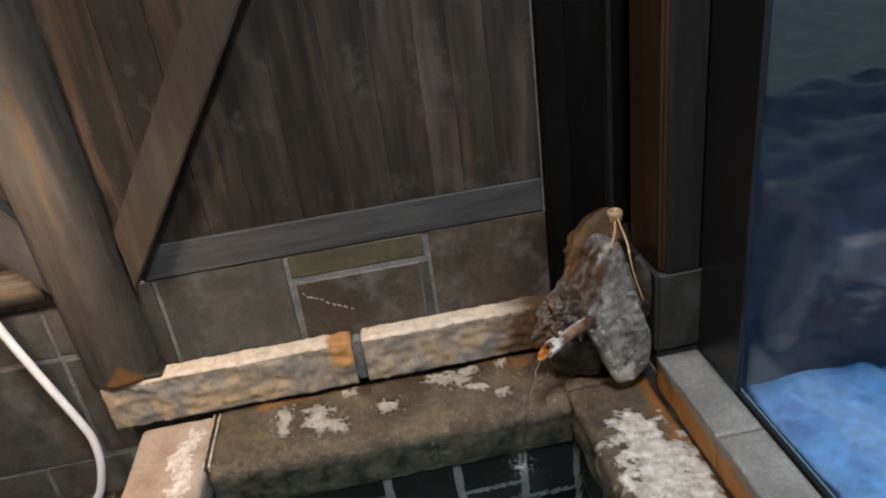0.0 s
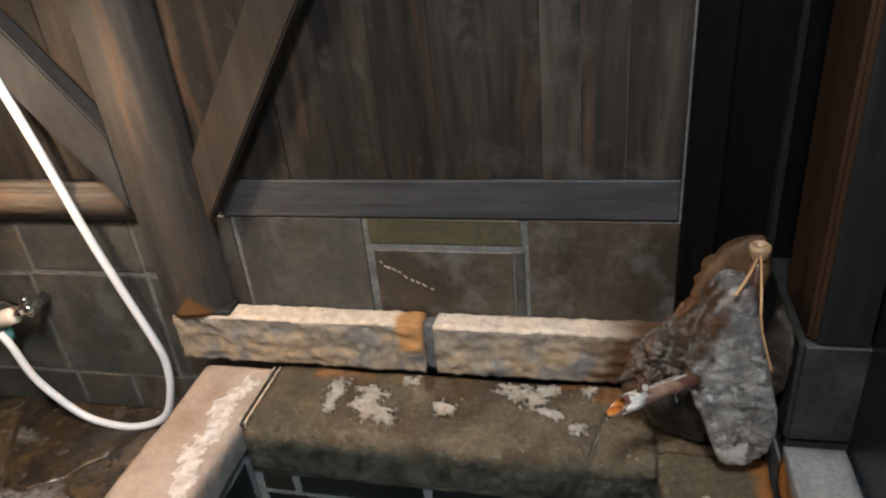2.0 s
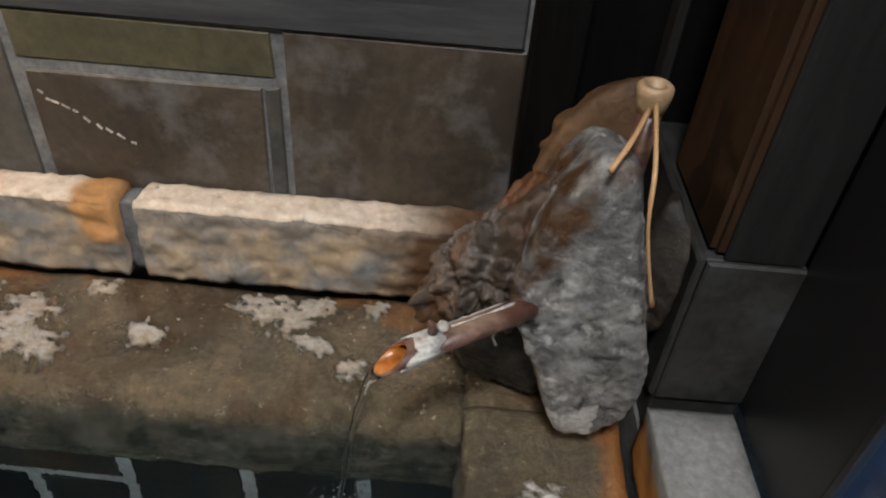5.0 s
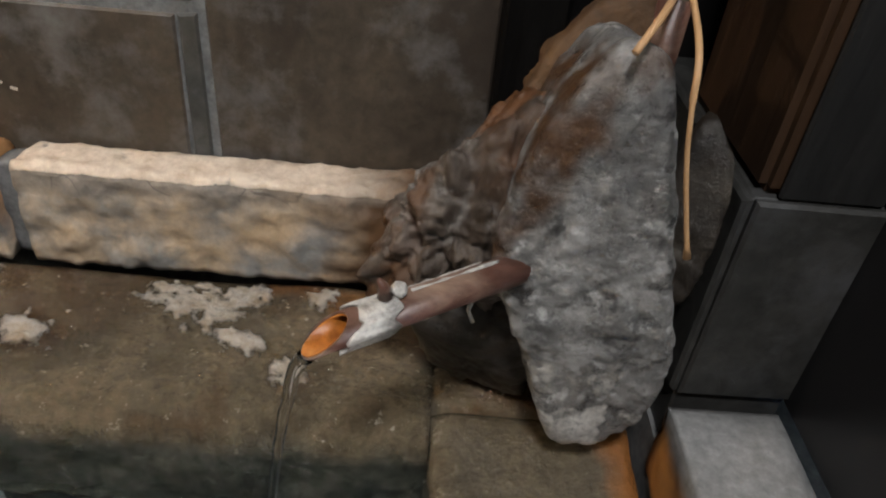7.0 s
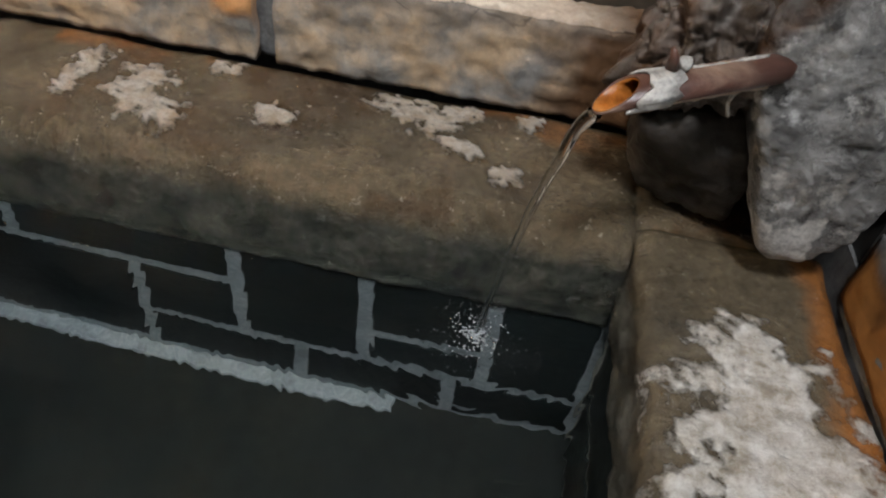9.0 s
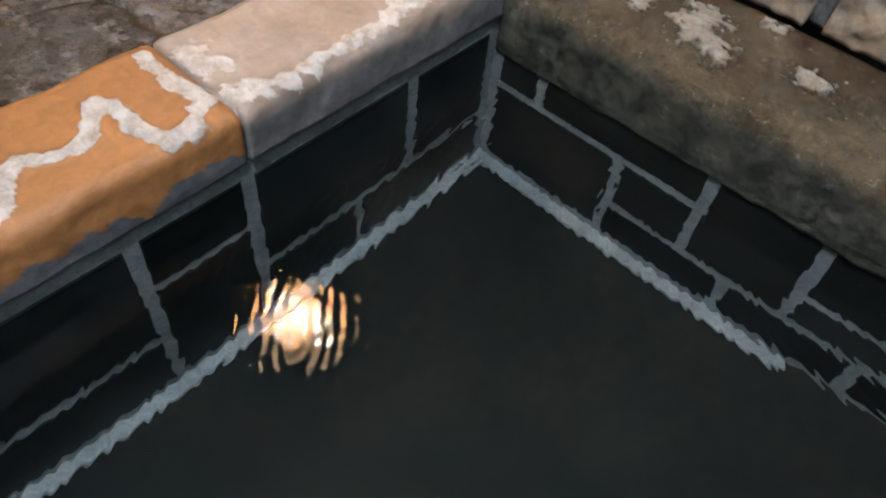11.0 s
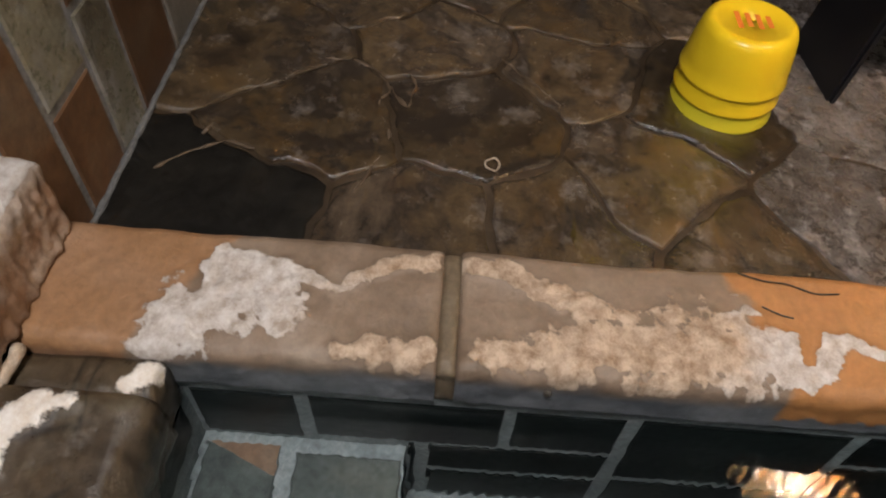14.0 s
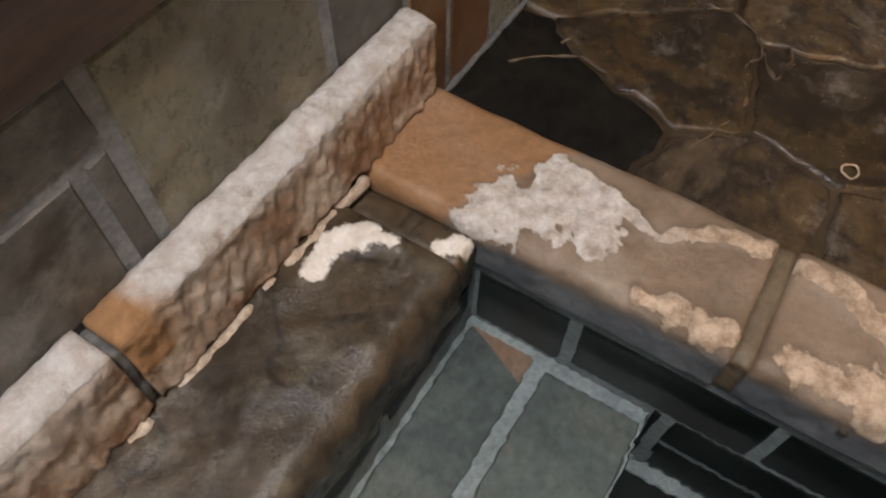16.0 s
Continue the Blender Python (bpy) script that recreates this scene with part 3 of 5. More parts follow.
def worked_stone(name, u0, u1, v0, v1, zt, zb, place, material, label, crust=None, tint=None, radius=0.018, lump=0.004, face_rough=0.004,
                 outer=0.006, step=0.006, ffreq=22, category="stone", group="", top_crust=0.0, seed=0.0, face_from=0.018):
    """A long stone with a rounded front edge at v0, an uneven back edge at v1, flat ends, and marks for crust, tint and its face."""
    prof = [(v1, zb)] + [(v1, zt - 0.012 - (zt - zb - 0.012) * (1 - k / 5)) for k in range(1, 6)] + [(v1 - 0.004 * (1 if v1 > v0 else -1), zt - 0.003)]
    sg = 1 if v1 > v0 else -1
    width = abs(v1 - v0)
    nt_ = max(4, int((width - radius) / step))
    for k in range(1, nt_ + 1):
        prof.append((v1 - sg * (0.008 + (width - radius - 0.008) * k / nt_), zt))
    for k in range(1, 6):
        a = math.pi / 2 * k / 5
        prof.append((v0 + sg * radius * (1 - math.sin(a)), zt - radius * (1 - math.cos(a))))
    nf = max(4, int((zt - zb - radius) / step))
    for k in range(1, nf + 1):
        prof.append((v0, zt - radius - (zt - zb - radius) * k / nf))
    nu = max(2, int(abs(u1 - u0) / step))
    verts, cr, ti, fa = [], [], [], []
    for i in range(nu + 1):
        u = u0 + (u1 - u0) * i / nu
        end = min(i, nu - i)
        tuck = 0.004 * max(0, 2 - end) / 2
        for v, z in prof:
            x, y, _ = place(u, v, z)
            drop = zt - z
            topness = max(0.0, 1 - drop / radius)
            h = lump * fractal(x + seed, y, 0.0, 9) * topness - tuck * topness
            hewn = 1.4 * fractal(x + seed, y, z * 0.35, ffreq) if ffreq > 40 else 1.4 * fractal(x + seed, y, z, ffreq)
            if 10 < ffreq < 20:
                hewn = 1.1 * fractal(x + seed, y, 1.5 * z, ffreq) + 0.8 * (0.3 - abs(fractal(0.7 * x + seed, y, 1.8 * z, 1.5 * ffreq)))
            shift = face_rough * (hewn + 0.6 * fractal(x, y, z + seed, 60)) * min(1.0, drop / 0.01)
            if abs(v - v1) < 0.02:
                shift = outer * fractal(x + seed, y, 0.5, 6) * (1 - abs(v - v1) / 0.02) * sg
            c = crust(x, y) * (1.0 if drop < radius * 0.8 else max(0.0, 1 - (drop - radius * 0.8) / 0.02)) if crust else 0.0
            if top_crust and topness > 0.5:
                c = max(c, min(1, top_crust + 0.5 * fractal(x, y, z, 25)))
            h += c * (0.0035 + 0.0045 * fractal(x, y, 0.7, 60)) * topness
            verts.append(place(u, v + shift, z + h))
            cr.append(c)
            ti.append(max(0.0, min(1.0, tint(x, y, z))) if tint else 0.0)
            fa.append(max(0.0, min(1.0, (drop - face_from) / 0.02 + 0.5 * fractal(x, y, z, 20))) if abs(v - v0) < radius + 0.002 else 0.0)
    m = len(prof)
    faces = [(i * m + k, i * m + (k + 1) % m, (i + 1) * m + (k + 1) % m, (i + 1) * m + k) for i in range(nu) for k in range(m)]
    faces += [tuple(range(m - 1, -1, -1)), tuple(range(nu * m, nu * m + m))]
    ob = data_part(name, verts, faces, material, None, label, True, {"crust": cr, "tint": ti, "face": fa})
    bm = bmesh.new()
    bm.from_mesh(ob.data)
    bmesh.ops.recalc_face_normals(bm, faces=bm.faces)
    bm.to_mesh(ob.data)
    bm.free()
    return tagged(ob, "", category, group)


def boulder(name, centre, corners, material, label, subdiv=5, sharp=12.0, rough=0.006, f=18, tint=None, crust=None, category="rock", pits=0.0, tall=1.0):
    """A rock: the rounded body of a few corners, broken up by noise at three scales."""
    hull = bmesh.new()
    for c in corners:
        hull.verts.new(Vector(c) - Vector(centre))
    bmesh.ops.convex_hull(hull, input=hull.verts)
    hull.normal_update()
    planes = [(fc.normal.copy(), fc.normal.dot(fc.verts[0].co)) for fc in hull.faces]
    hull.free()
    planes = [((-n, -h) if h < 0 else (n, h)) for n, h in planes]
    bm = bmesh.new()
    bmesh.ops.create_icosphere(bm, subdivisions=subdiv, radius=1.0)
    c = Vector(centre)
    cr, ti = [], []
    for v in bm.verts:
        d = v.co.normalized()
        s = sum(max(0.0, n.dot(d) / max(h, 0.004)) ** sharp for n, h in planes)
        p = c + d * s ** (-1 / sharp)
        w = Vector((p.x, p.y, p.z * tall + 0.6 * p.x * (1 - tall)))
        q = rough * (1.6 * fractal(w.x, w.y, w.z, 0.7 * f) + 1.1 * (0.35 - abs(fractal(w.x, w.y, w.z, 1.6 * f))) + 0.35 * fractal(p.x, p.y, p.z, 6 * f))
        if pits:
            cells = noise.voronoi(p * 34)[0]
            small = noise.voronoi(p * 105)[0]
            q += 1.3 * rough * (min(0.5, cells[1] - cells[0]) - 0.22)
            q -= pits * (max(0.0, 0.36 - small[0]) * max(0.0, 0.5 + 1.2 * fractal(p.x, p.y, p.z, 20)))
        v.co = p + d * q
        cr.append(max(0.0, min(1.0, crust(p))) if crust else 0.0)
        ti.append(max(0.0, min(1.0, tint(p))) if tint else 0.0)
    ob = part(name, bm, material, None, label, True)
    for key, values in (("crust", cr), ("tint", ti)):
        at = ob.data.attributes.new(key, "FLOAT", "POINT")
        at.data.foreach_set("value", values)
    return tagged(ob, "", category)


# ---- structure ----
Z_WATER, Z_BED = -0.105, -0.488
Y_FRONT = -1.866


def floor_z(y):
    return -0.225 - 0.062 * y


def structure(name, bm, material, label, category):
    return tagged(part(name, bm, material), label, category, "", "structure")


wall_back = structure("wall_back", box_bm(-1.75, 1.30, 0.003, 0.16, -0.55, 2.3), M_GROUT, "dark slate and timber back wall above the bath", "wall")
wall_front = structure("wall_front", box_bm(-1.75, 1.30, Y_FRONT - 0.15, Y_FRONT - 0.003, -0.55, 2.3), M_GROUTPALE, "slate-tiled wall with a dark timber beam", "wall")
wall_left = structure("wall_left", box_bm(-1.90, -1.75, Y_FRONT - 0.15, 0.16, -0.55, 2.3), M_PLASTER, "plain dark timber wall of the washing place", "wall")
ceiling = structure("ceiling", box_bm(-1.9, 1.30, Y_FRONT - 0.15, 0.16, 2.3, 2.4), M_PLASTER, "unseen brown plank ceiling, lightened as a reflector", "ceiling")
floor_bed = structure("floor", bmesh.new(), M_FLOORGROUT, "wet crazy-paved flagstone washing floor", "floor")
bm = bmesh.new()
bm.from_mesh(floor_bed.data)
grid = [[bm.verts.new((x, y, floor_z(y) + 0.0008)) for x in (-1.75, -0.06)] for y in (Y_FRONT - 0.01, 0.02)]
low = [[bm.verts.new((x, y, -0.5)) for x in (-1.75, -0.06)] for y in (Y_FRONT - 0.01, 0.02)]
bm.faces.new((grid[0][0], grid[0][1], grid[1][1], grid[1][0]))
bm.faces.new((grid[0][1], low[0][1], low[1][1], grid[1][1]))
bm.faces.new((low[0][0], low[1][0], low[1][1], low[0][1]))
bm.to_mesh(floor_bed.data)
bm.free()

pool_floor = structure("pool_floor", box_bm(0.04, 0.90, -1.68, -0.22, Z_BED - 0.08, Z_BED), M_POOLFLOOR, "dark stone bed of the bath under water", "floor")
pool_wall_west = structure("pool_wall_west", box_bm(-0.100, 0.0522, -1.80, -0.09, Z_BED, -0.0695), M_POOLGROUT, "black tiled bath wall with pale grout", "wall")
pool_wall_north = structure("pool_wall_north", box_bm(0.0525, 0.878, -0.2422, -0.09, Z_BED, -0.128), M_POOLGROUT, "black tiled bath wall with pale grout", "wall")
pool_wall_east = structure("pool_wall_east", box_bm(0.8782, 1.04, -1.80, -0.09, Z_BED, -0.098), M_POOLGROUT, "black tiled bath wall with pale grout", "wall")
pool_wall_south = structure("pool_wall_south", box_bm(0.0525, 0.878, -1.80, -1.662, Z_BED, -0.098), M_POOLGROUT, "black tiled bath wall with pale grout", "wall")
bath_bench = structure("bath_bench", box_bm(0.0525, 0.878, -1.6618, -1.3945, Z_BED, -0.2685), M_POOLGROUT, "grey-tiled step under water at the end of the bath", "step")

bm = bmesh.new()
bmesh.ops.create_grid(bm, x_segments=2, y_segments=2, size=0.5)
for v in bm.verts:
    v.co = Vector((0.4655 + v.co.x * 0.83, -0.952 + v.co.y * 1.425, Z_WATER))
water = tagged(part("water", bm, M_WATER), "clear still bath water with small ripples", "water", "", "structure")
water.visible_shadow = False

# North band stops short and the east has none, imitating the shade there.
for x0, x1, y0, y1 in ((0.0525, 0.074, -1.394, -0.2425), (0.0745, 0.64, -0.266, -0.2425)):
    part("grout_band", box_bm(x0, x1, y0, y1, Z_BED - 0.01, Z_BED + 0.005, 0.002), M_POOLGROUT, pool_floor, "pale grout along the foot of the wall")

# window side
kerb_under = structure("sill_wall", box_bm(1.058, 1.20, -1.80, 0.0, -0.5, 0.03), M_GROUT, "masonry under the granite sill", "wall")
window_wall = empty("window_1", label="tall black-framed window beside the bath", category="window", kind="structure")
part("window_frame", box_bm(1.152, 1.173, -0.425, -0.262, 0.082, 2.3, 0.003), M_FRAME, window_wall)
part("window_frame", box_bm(1.152, 1.21, Y_FRONT, -1.78, 0.082, 2.3, 0.003), M_FRAME, window_wall)
part("window_frame", box_bm(1.152, 1.21, -1.78, -0.425, 2.0, 2.3, 0.003), M_FRAME, window_wall)
part("gasket", box_bm(1.149, 1.157, -0.433, -0.4255, 0.083, 1.999, 0.001), M_BLACKPLASTIC, window_wall)
pane = part("pane", box_bm(1.160, 1.170, -1.781, -0.424, 0.083, 2.001), M_GLASS, window_wall, "bluish window glass")
pane.visible_shadow = False
part("window_sill", box_bm(1.152, 1.174, -1.78, -0.4255, 0.02, 0.082), M_FRAME, window_wall)
part("wall_end", box_bm(1.155, 1.24, -0.262, 0.0, 0.082, 2.3), M_BLACKWOODSHADE, window_wall)

# outside
ground = structure("ground", box_bm(1.30, 60, -40, 40, -0.5, -0.30), M_GROUND, "dark gravel yard outside the window", "ground")


# ---- pieces of the walls ----
def side_wall_tiles(parent, rects, axis, plane, out, top, bottom, material):
    for a0, a1, f0, f1 in rects:
        tile(parent, axis, plane, out, a0, a1, top + (bottom - top) * f1, top + (bottom - top) * f0, material)


WEST = [(-0.262, -0.415, -.022, .60), (-0.432, -0.690, -.022, .60), (-0.262, -0.52, .65, .96), (-0.535, -0.690, .65, .96), (-0.708, -0.840, -.022, .275), (-0.708, -0.840, .32, .96),
        (-0.856, -1.110, -.022, .60), (-0.856, -1.110, .65, .96), (-1.128, -1.260, -.022, .33), (-1.128, -1.365, .375, .63), (-1.382, -1.392, .375, .96), (-1.128, -1.365, .68, .96),
        (-1.275, -1.512, -.022, .35), (-1.530, -1.655, -.022, .39)]
side_wall_tiles(pool_wall_west, WEST, "x", 0.054, 1, -0.106, Z_BED, M_POOLTILE)
NORTH = [(0.070, 0.137, 0, .30), (0.153, 0.424, 0, .30), (0.070, 0.292, .35, .95), (0.308, 0.424, .35, .68), (0.308, 0.50, .73, .95), (0.441, 0.586, 0, .68),
         (0.516, 0.70, .73, .95), (0.603, 0.74, 0, .45), (0.603, 0.74, .50, .68), (0.756, 0.870, 0, .68), (0.716, 0.870, .73, .95)]
side_wall_tiles(pool_wall_north, NORTH, "y", -0.244, -1, -0.136, Z_BED, M_POOLTILE)
EAST = [(-0.262 - 0.23 * k, -0.262 - 0.23 * k - 0.215, f0, f1) for k in range(6) for f0, f1 in ((0, .45), (.5, .95))]
side_wall_tiles(pool_wall_east, EAST, "x", 0.876, -1, -0.106, Z_BED, M_POOLTILE)
SOUTH = [(0.07 + 0.2 * k, 0.07 + 0.2 * k + 0.185, 0, .24) for k in range(4)]
side_wall_tiles(pool_wall_south, SOUTH, "y", -1.660, 1, -0.106, Z_BED, M_POOLTILE)
BENCH_FACE = [(0.07 + 0.2 * k, 0.07 + 0.2 * k + 0.185, .47, .95) for k in range(4)]
side_wall_tiles(bath_bench, BENCH_FACE, "y", -1.392, 1, -0.106, Z_BED, M_POOLTILE)
for x0, x1, y0, y1 in ((0.066, 0.36, -1.655, -1.556), (0.072, 0.30, -1.536, -1.397), (0.376, 0.60, -1.655, -1.556), (0.318, 0.58, -1.536, -1.397),
                       (0.616, 0.872, -1.655, -1.556), (0.598, 0.872, -1.536, -1.397)):
    level_tile(bath_bench, x0, x1, y0, y1, -0.266, M_BENCH)

patch = bmesh.new()
loop = [(0.066, -1.652), (0.107, -1.558), (0.066, -1.558)]
low = [patch.verts.new((x, y, -0.2658)) for x, y in loop]
top = [patch.verts.new((x, y, -0.2645)) for x, y in loop]
patch.faces.new(top)
for k in range(3):
    patch.faces.new((low[k], low[(k + 1) % 3], top[(k + 1) % 3], top[k]))
part("tile_patch", patch, M_RUST, bath_bench, "brown corner of a tile")

# slate above the back ledge and at the washing place
for x0, x1, z0, z1, mt in ((0.008, 0.284, 0.100, 0.337, M_SLATE), (0.304, 0.606, 0.283, 0.337, M_SLATEOLIVE), (0.306, 0.588, 0.100, 0.264, M_SLATEBROWN), (0.597, 0.610, 0.100, 0.266, M_SLATE),
                           (0.626, 0.898, 0.100, 0.337, M_SLATEBROWN), (-0.19, -0.006, 0.100, 0.337, M_SLATE)):
    tile(wall_back, "y", 0.0, -1, x0 - 0.003, x1 + 0.003, z0, z1 + 0.003, mt)
for x0, x1, z0, z1 in ((-0.90, -0.582, -0.108, 0.172), (-0.568, -0.262, -0.108, 0.178), (-0.245, -0.11, -0.098, 0.178), (-0.90, -0.562, 0.19, 0.322), (-0.548, -0.262, 0.194, 0.322),
                       (-0.25, -0.20, 0.194, 0.322), (-0.90, -0.572, -0.24, -0.123), (-0.555, -0.408, -0.24, -0.122), (-0.392, -0.20, -0.24, -0.116),
                       (-1.3, -0.918, -0.24, 0.02), (-1.3, -0.918, 0.038, 0.322), (-1.74, -1.318, -0.24, 0.172), (-1.74, -1.318, 0.19, 0.322)):
    tile(wall_back, "y", 0.0, -1, x0 - 0.003, x1 + 0.003, z0 - 0.002, z1 + 0.002, M_SLATE)
part("beam", box_bm(-0.02, 0.897, -0.005, 0.02, 0.343, 0.424, 0.003), M_BEAM, wall_back, "grey weathered timber beam")
part("rail", box_bm(-1.74, -0.200, -0.034, 0.02, 0.343, 0.420, 0.014, 4), M_RAIL, wall_back, "tan weathered rail with rounded edges", True)
# Dark sheet puts shade into the gaps between the boards.
part("backing", box_bm(-1.74, 0.90, 0.0032, 0.0036, 0.4246, 2.29), M_BLACKWOODSHADE, wall_back)
xs = [-1.74, -1.6, -1.44, -1.3, -1.15, -1.0, -0.86, -0.7, -0.56, -0.42, -0.30, -0.19, -0.05, 0.06, 0.155, 0.253, 0.357, 0.466, 0.560, 0.655, 0.722, 0.80, 0.898]
for a, b in zip(xs, xs[1:]):
    y = -0.001 + random.uniform(-0.0015, 0.0015)
    part("board", box_bm(a + 0.0004, b - 0.0004, y, 0.03, 0.4245, 2.29, 0.0008), M_BOARD, wall_back)
part("corner_board", box_bm(0.902, 0.962, -0.030, 0.012, 0.0, 2.29, 0.004), M_BLACKWOODSHADE, wall_back)
# Near-black board stands in for the shaded corner recess.
part("corner_board", box_bm(0.9635, 1.154, 0.000, 0.012, 0.0, 2.29, 0.002), M_BLACKWOODSHADE, wall_back)
part("batten", box_bm(1.045, 1.056, -0.035, -0.001, 0.0, 2.29, 0.002), M_FACING, wall_back)

# front wall
for x0, x1, z0, z1, mt in ((0.338, 0.62, 0.105, 0.238, M_SLATEGREY), (0.301, 0.324, 0.105, 0.238, M_SLATEGREY), (0.300, 0.62, 0.254, 0.312, M_SLATEGREY), (0.042, 0.284, 0.105, 0.312, M_SLATEWARM),
                           (-0.105, 0.022, 0.0, 0.312, M_SLATEGREY), (0.636, 0.90, 0.105, 0.312, M_SLATEWARM), (0.916, 1.14, 0.105, 0.312, M_SLATEGREY),
                           (-0.205, -0.118, -0.14, 0.312, M_RUST), (-0.33, -0.218, -0.14, 0.06, M_RUST), (-0.33, -0.218, 0.074, 0.312, M_SLATEWARM), (-0.43, -0.343, -0.14, 0.13, M_SLATEWARM),
                           (-0.43, -0.343, 0.144, 0.312, M_RUST), (-0.60, -0.443, -0.14, 0.312, M_RUST), (-0.80, -0.613, -0.14, 0.312, M_SLATEGREY), (-1.1, -0.813, -0.14, 0.312, M_SLATEWARM), (-1.7, -1.113, -0.14, 0.312, M_SLATEGREY)):
    tile(wall_front, "y", Y_FRONT, 1, x0, x1, z0, z1, mt)
part("beam", box_bm(-1.74, 1.14, Y_FRONT - 0.02, Y_FRONT + 0.016, 0.325, 0.41, 0.003), M_DARKBEAM, wall_front, "dark brown timber beam")
for k in range(20):
    x = -1.74 + k * 0.144
    part("board", box_bm(x + 0.0015, x + 0.1425, Y_FRONT - 0.03, Y_FRONT + random.uniform(-0.003, 0.003), 0.4105, 2.29, 0.002), M_BOARD, wall_front)


# ---- coping stones round the bath ----
def along_y(u, v, z):
    return (v, u, z)


def along_x(u, v, z):
    return (u, v, z)


ZIG = [(-.086, -.718, .008), (-.030, -.720, .010), (.018, -.713, .012), (.048, -.743, .011), (.043, -.774, .011), (.011, -.787, .010), (-.026, -.789, .009), (-.047, -.797, .009), (-.002, -.833, .010), (.002, -.861, .009),
       (-.021, -.889, .010), (-.016, -.912, .010), (.022, -.935, .013), (.038, -.958, .015), (.02, -.985, .018)]
BLOB = [(.036, -1.30, .018), (.030, -1.22, .030), (.012, -1.19, .042), (.015, -1.10, .044), (.006, -1.04, .052), (.008, -1.0, .042), (.030, -.965, .022)]
LINE_B = [(-.086, -1.338, .011), (-.082, -1.283, .011), (-.053, -1.243, .015), (-.035, -1.184, .02)]
BLOB_A = [(.035, -1.665, .032), (.010, -1.64, .042), (-.02, -1.58, .038), (-.048, -1.615, .024), (-.045, -1.545, .022), (.0, -1.545, .026)]
LINE_A = [(-.076, -1.623, .012), (-.057, -1.551, .015), (-.039, -1.481, .009), (-.078, -1.425, .011), (-.088, -1.375, .015)]
SMALL = [(.045, -1.470, .010), (.035, -1.44, .014), (.045, -1.40, .016), (.036, -1.375, .014)]
EDGE = [(.03, -.682, .016), (.046, -.633, .009), (.044, -.562, .008), (.041, -.476, .011), (.025, -.405, .020), (.0, -.34, .020), (.022, -.28, .022), (-.005, -.20, .020), (.025, -.13, .018)]
PATCH = [(-.055, -.682, .022), (-.02, -.67, .018)]

COPINGS = "coping stones round the bath"
worked_stone("coping_stone", -0.693, -0.074, 0.060, -0.112, 0.0, -0.072, along_y, M_PALE, "pale tan coping stone streaked with white mineral crust", mask_of([EDGE, PATCH], 1.0, 60),
             None, category="coping stone", group=COPINGS, seed=1.0, face_from=0.012, face_rough=0.0018)
orange_coping = worked_stone("coping_stone", -1.339, -0.698, 0.060, -0.112, 0.0, -0.072, along_y, M_COPING, "orange and tan coping stone with thick white mineral crust", mask_of([ZIG, BLOB, LINE_B], 0.75, 55),
             lambda x, y, z: (y + 1.005 + 0.02 * fractal(x, y, 0, 25) - 0.25 * (x + .03)) / 0.012 if z > -0.05 + 0.02 * fractal(x, y, 1, 20) else 0.0,
             category="coping stone", group=COPINGS, seed=2.0, face_from=0.014, face_rough=0.0018, step=0.0045)
worked_stone("mortar_joint", -1.3608, -1.3392, 0.058, -0.108, -0.0012, -0.072, along_y, M_MORTAR, "olive-brown mortar between two coping stones", category="mortar", radius=0.016, lump=0.002)
worked_stone("coping_stone", -1.835, -1.361, 0.060, -0.112, 0.0, -0.075, along_y, M_COPING, "tan coping stone with a terracotta end and white crust", mask_of([BLOB_A, LINE_A, SMALL], 0.75, 55),
             lambda x, y, z: min(0.5, 0.7 * (-1.655 - y - 0.55 * (x + .02) + 0.015 * fractal(x, y, 0, 25)) / 0.012), category="coping stone", group=COPINGS, seed=3.0, face_from=0.012, face_rough=0.0018, step=0.0045)
for line in (((-.104, -1.004), (-.094, -.975), (-.092, -.945), (-.082, -.915), (-.084, -.885)), ((-.055, -.985), (-.046, -.965), (-.043, -.95))):
    pts = smooth_path([(x, y, 0.0012 + 0.004 * fractal(x + 2.0, y, 0.0, 9)) for x, y in line], 5)
    part("crack", sweep_bm(pts, [0.0012 + 0.0004 * ns(k * 0.9, 0, 0, 1.0) for k in range(len(pts))], 6), M_ROCKDARK, orange_coping, "dark hairline crack")
BACK_CRUST = [[(.226, -.185, .014), (.227, -.125, .02)], [(.30, -.14, .03), (.31, -.175, .03), (.357, -.205, .02)], [(.450, -.16, .016), (.470, -.17, .018)], [(.379, -.09, .016)],
              [(.575, -.09, .018), (.63, -.11, .028), (.672, -.092, .018)], [(.66, -.155, .012), (.69, -.165, .010)], [(.728, -.191, .016)], [(.744, -.085, .014)]]
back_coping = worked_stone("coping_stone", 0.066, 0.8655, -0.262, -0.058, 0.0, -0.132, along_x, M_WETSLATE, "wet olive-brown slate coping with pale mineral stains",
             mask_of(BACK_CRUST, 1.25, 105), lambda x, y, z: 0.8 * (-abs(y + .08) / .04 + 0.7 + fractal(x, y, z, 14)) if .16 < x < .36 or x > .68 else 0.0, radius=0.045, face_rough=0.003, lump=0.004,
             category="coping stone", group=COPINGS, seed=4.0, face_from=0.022)
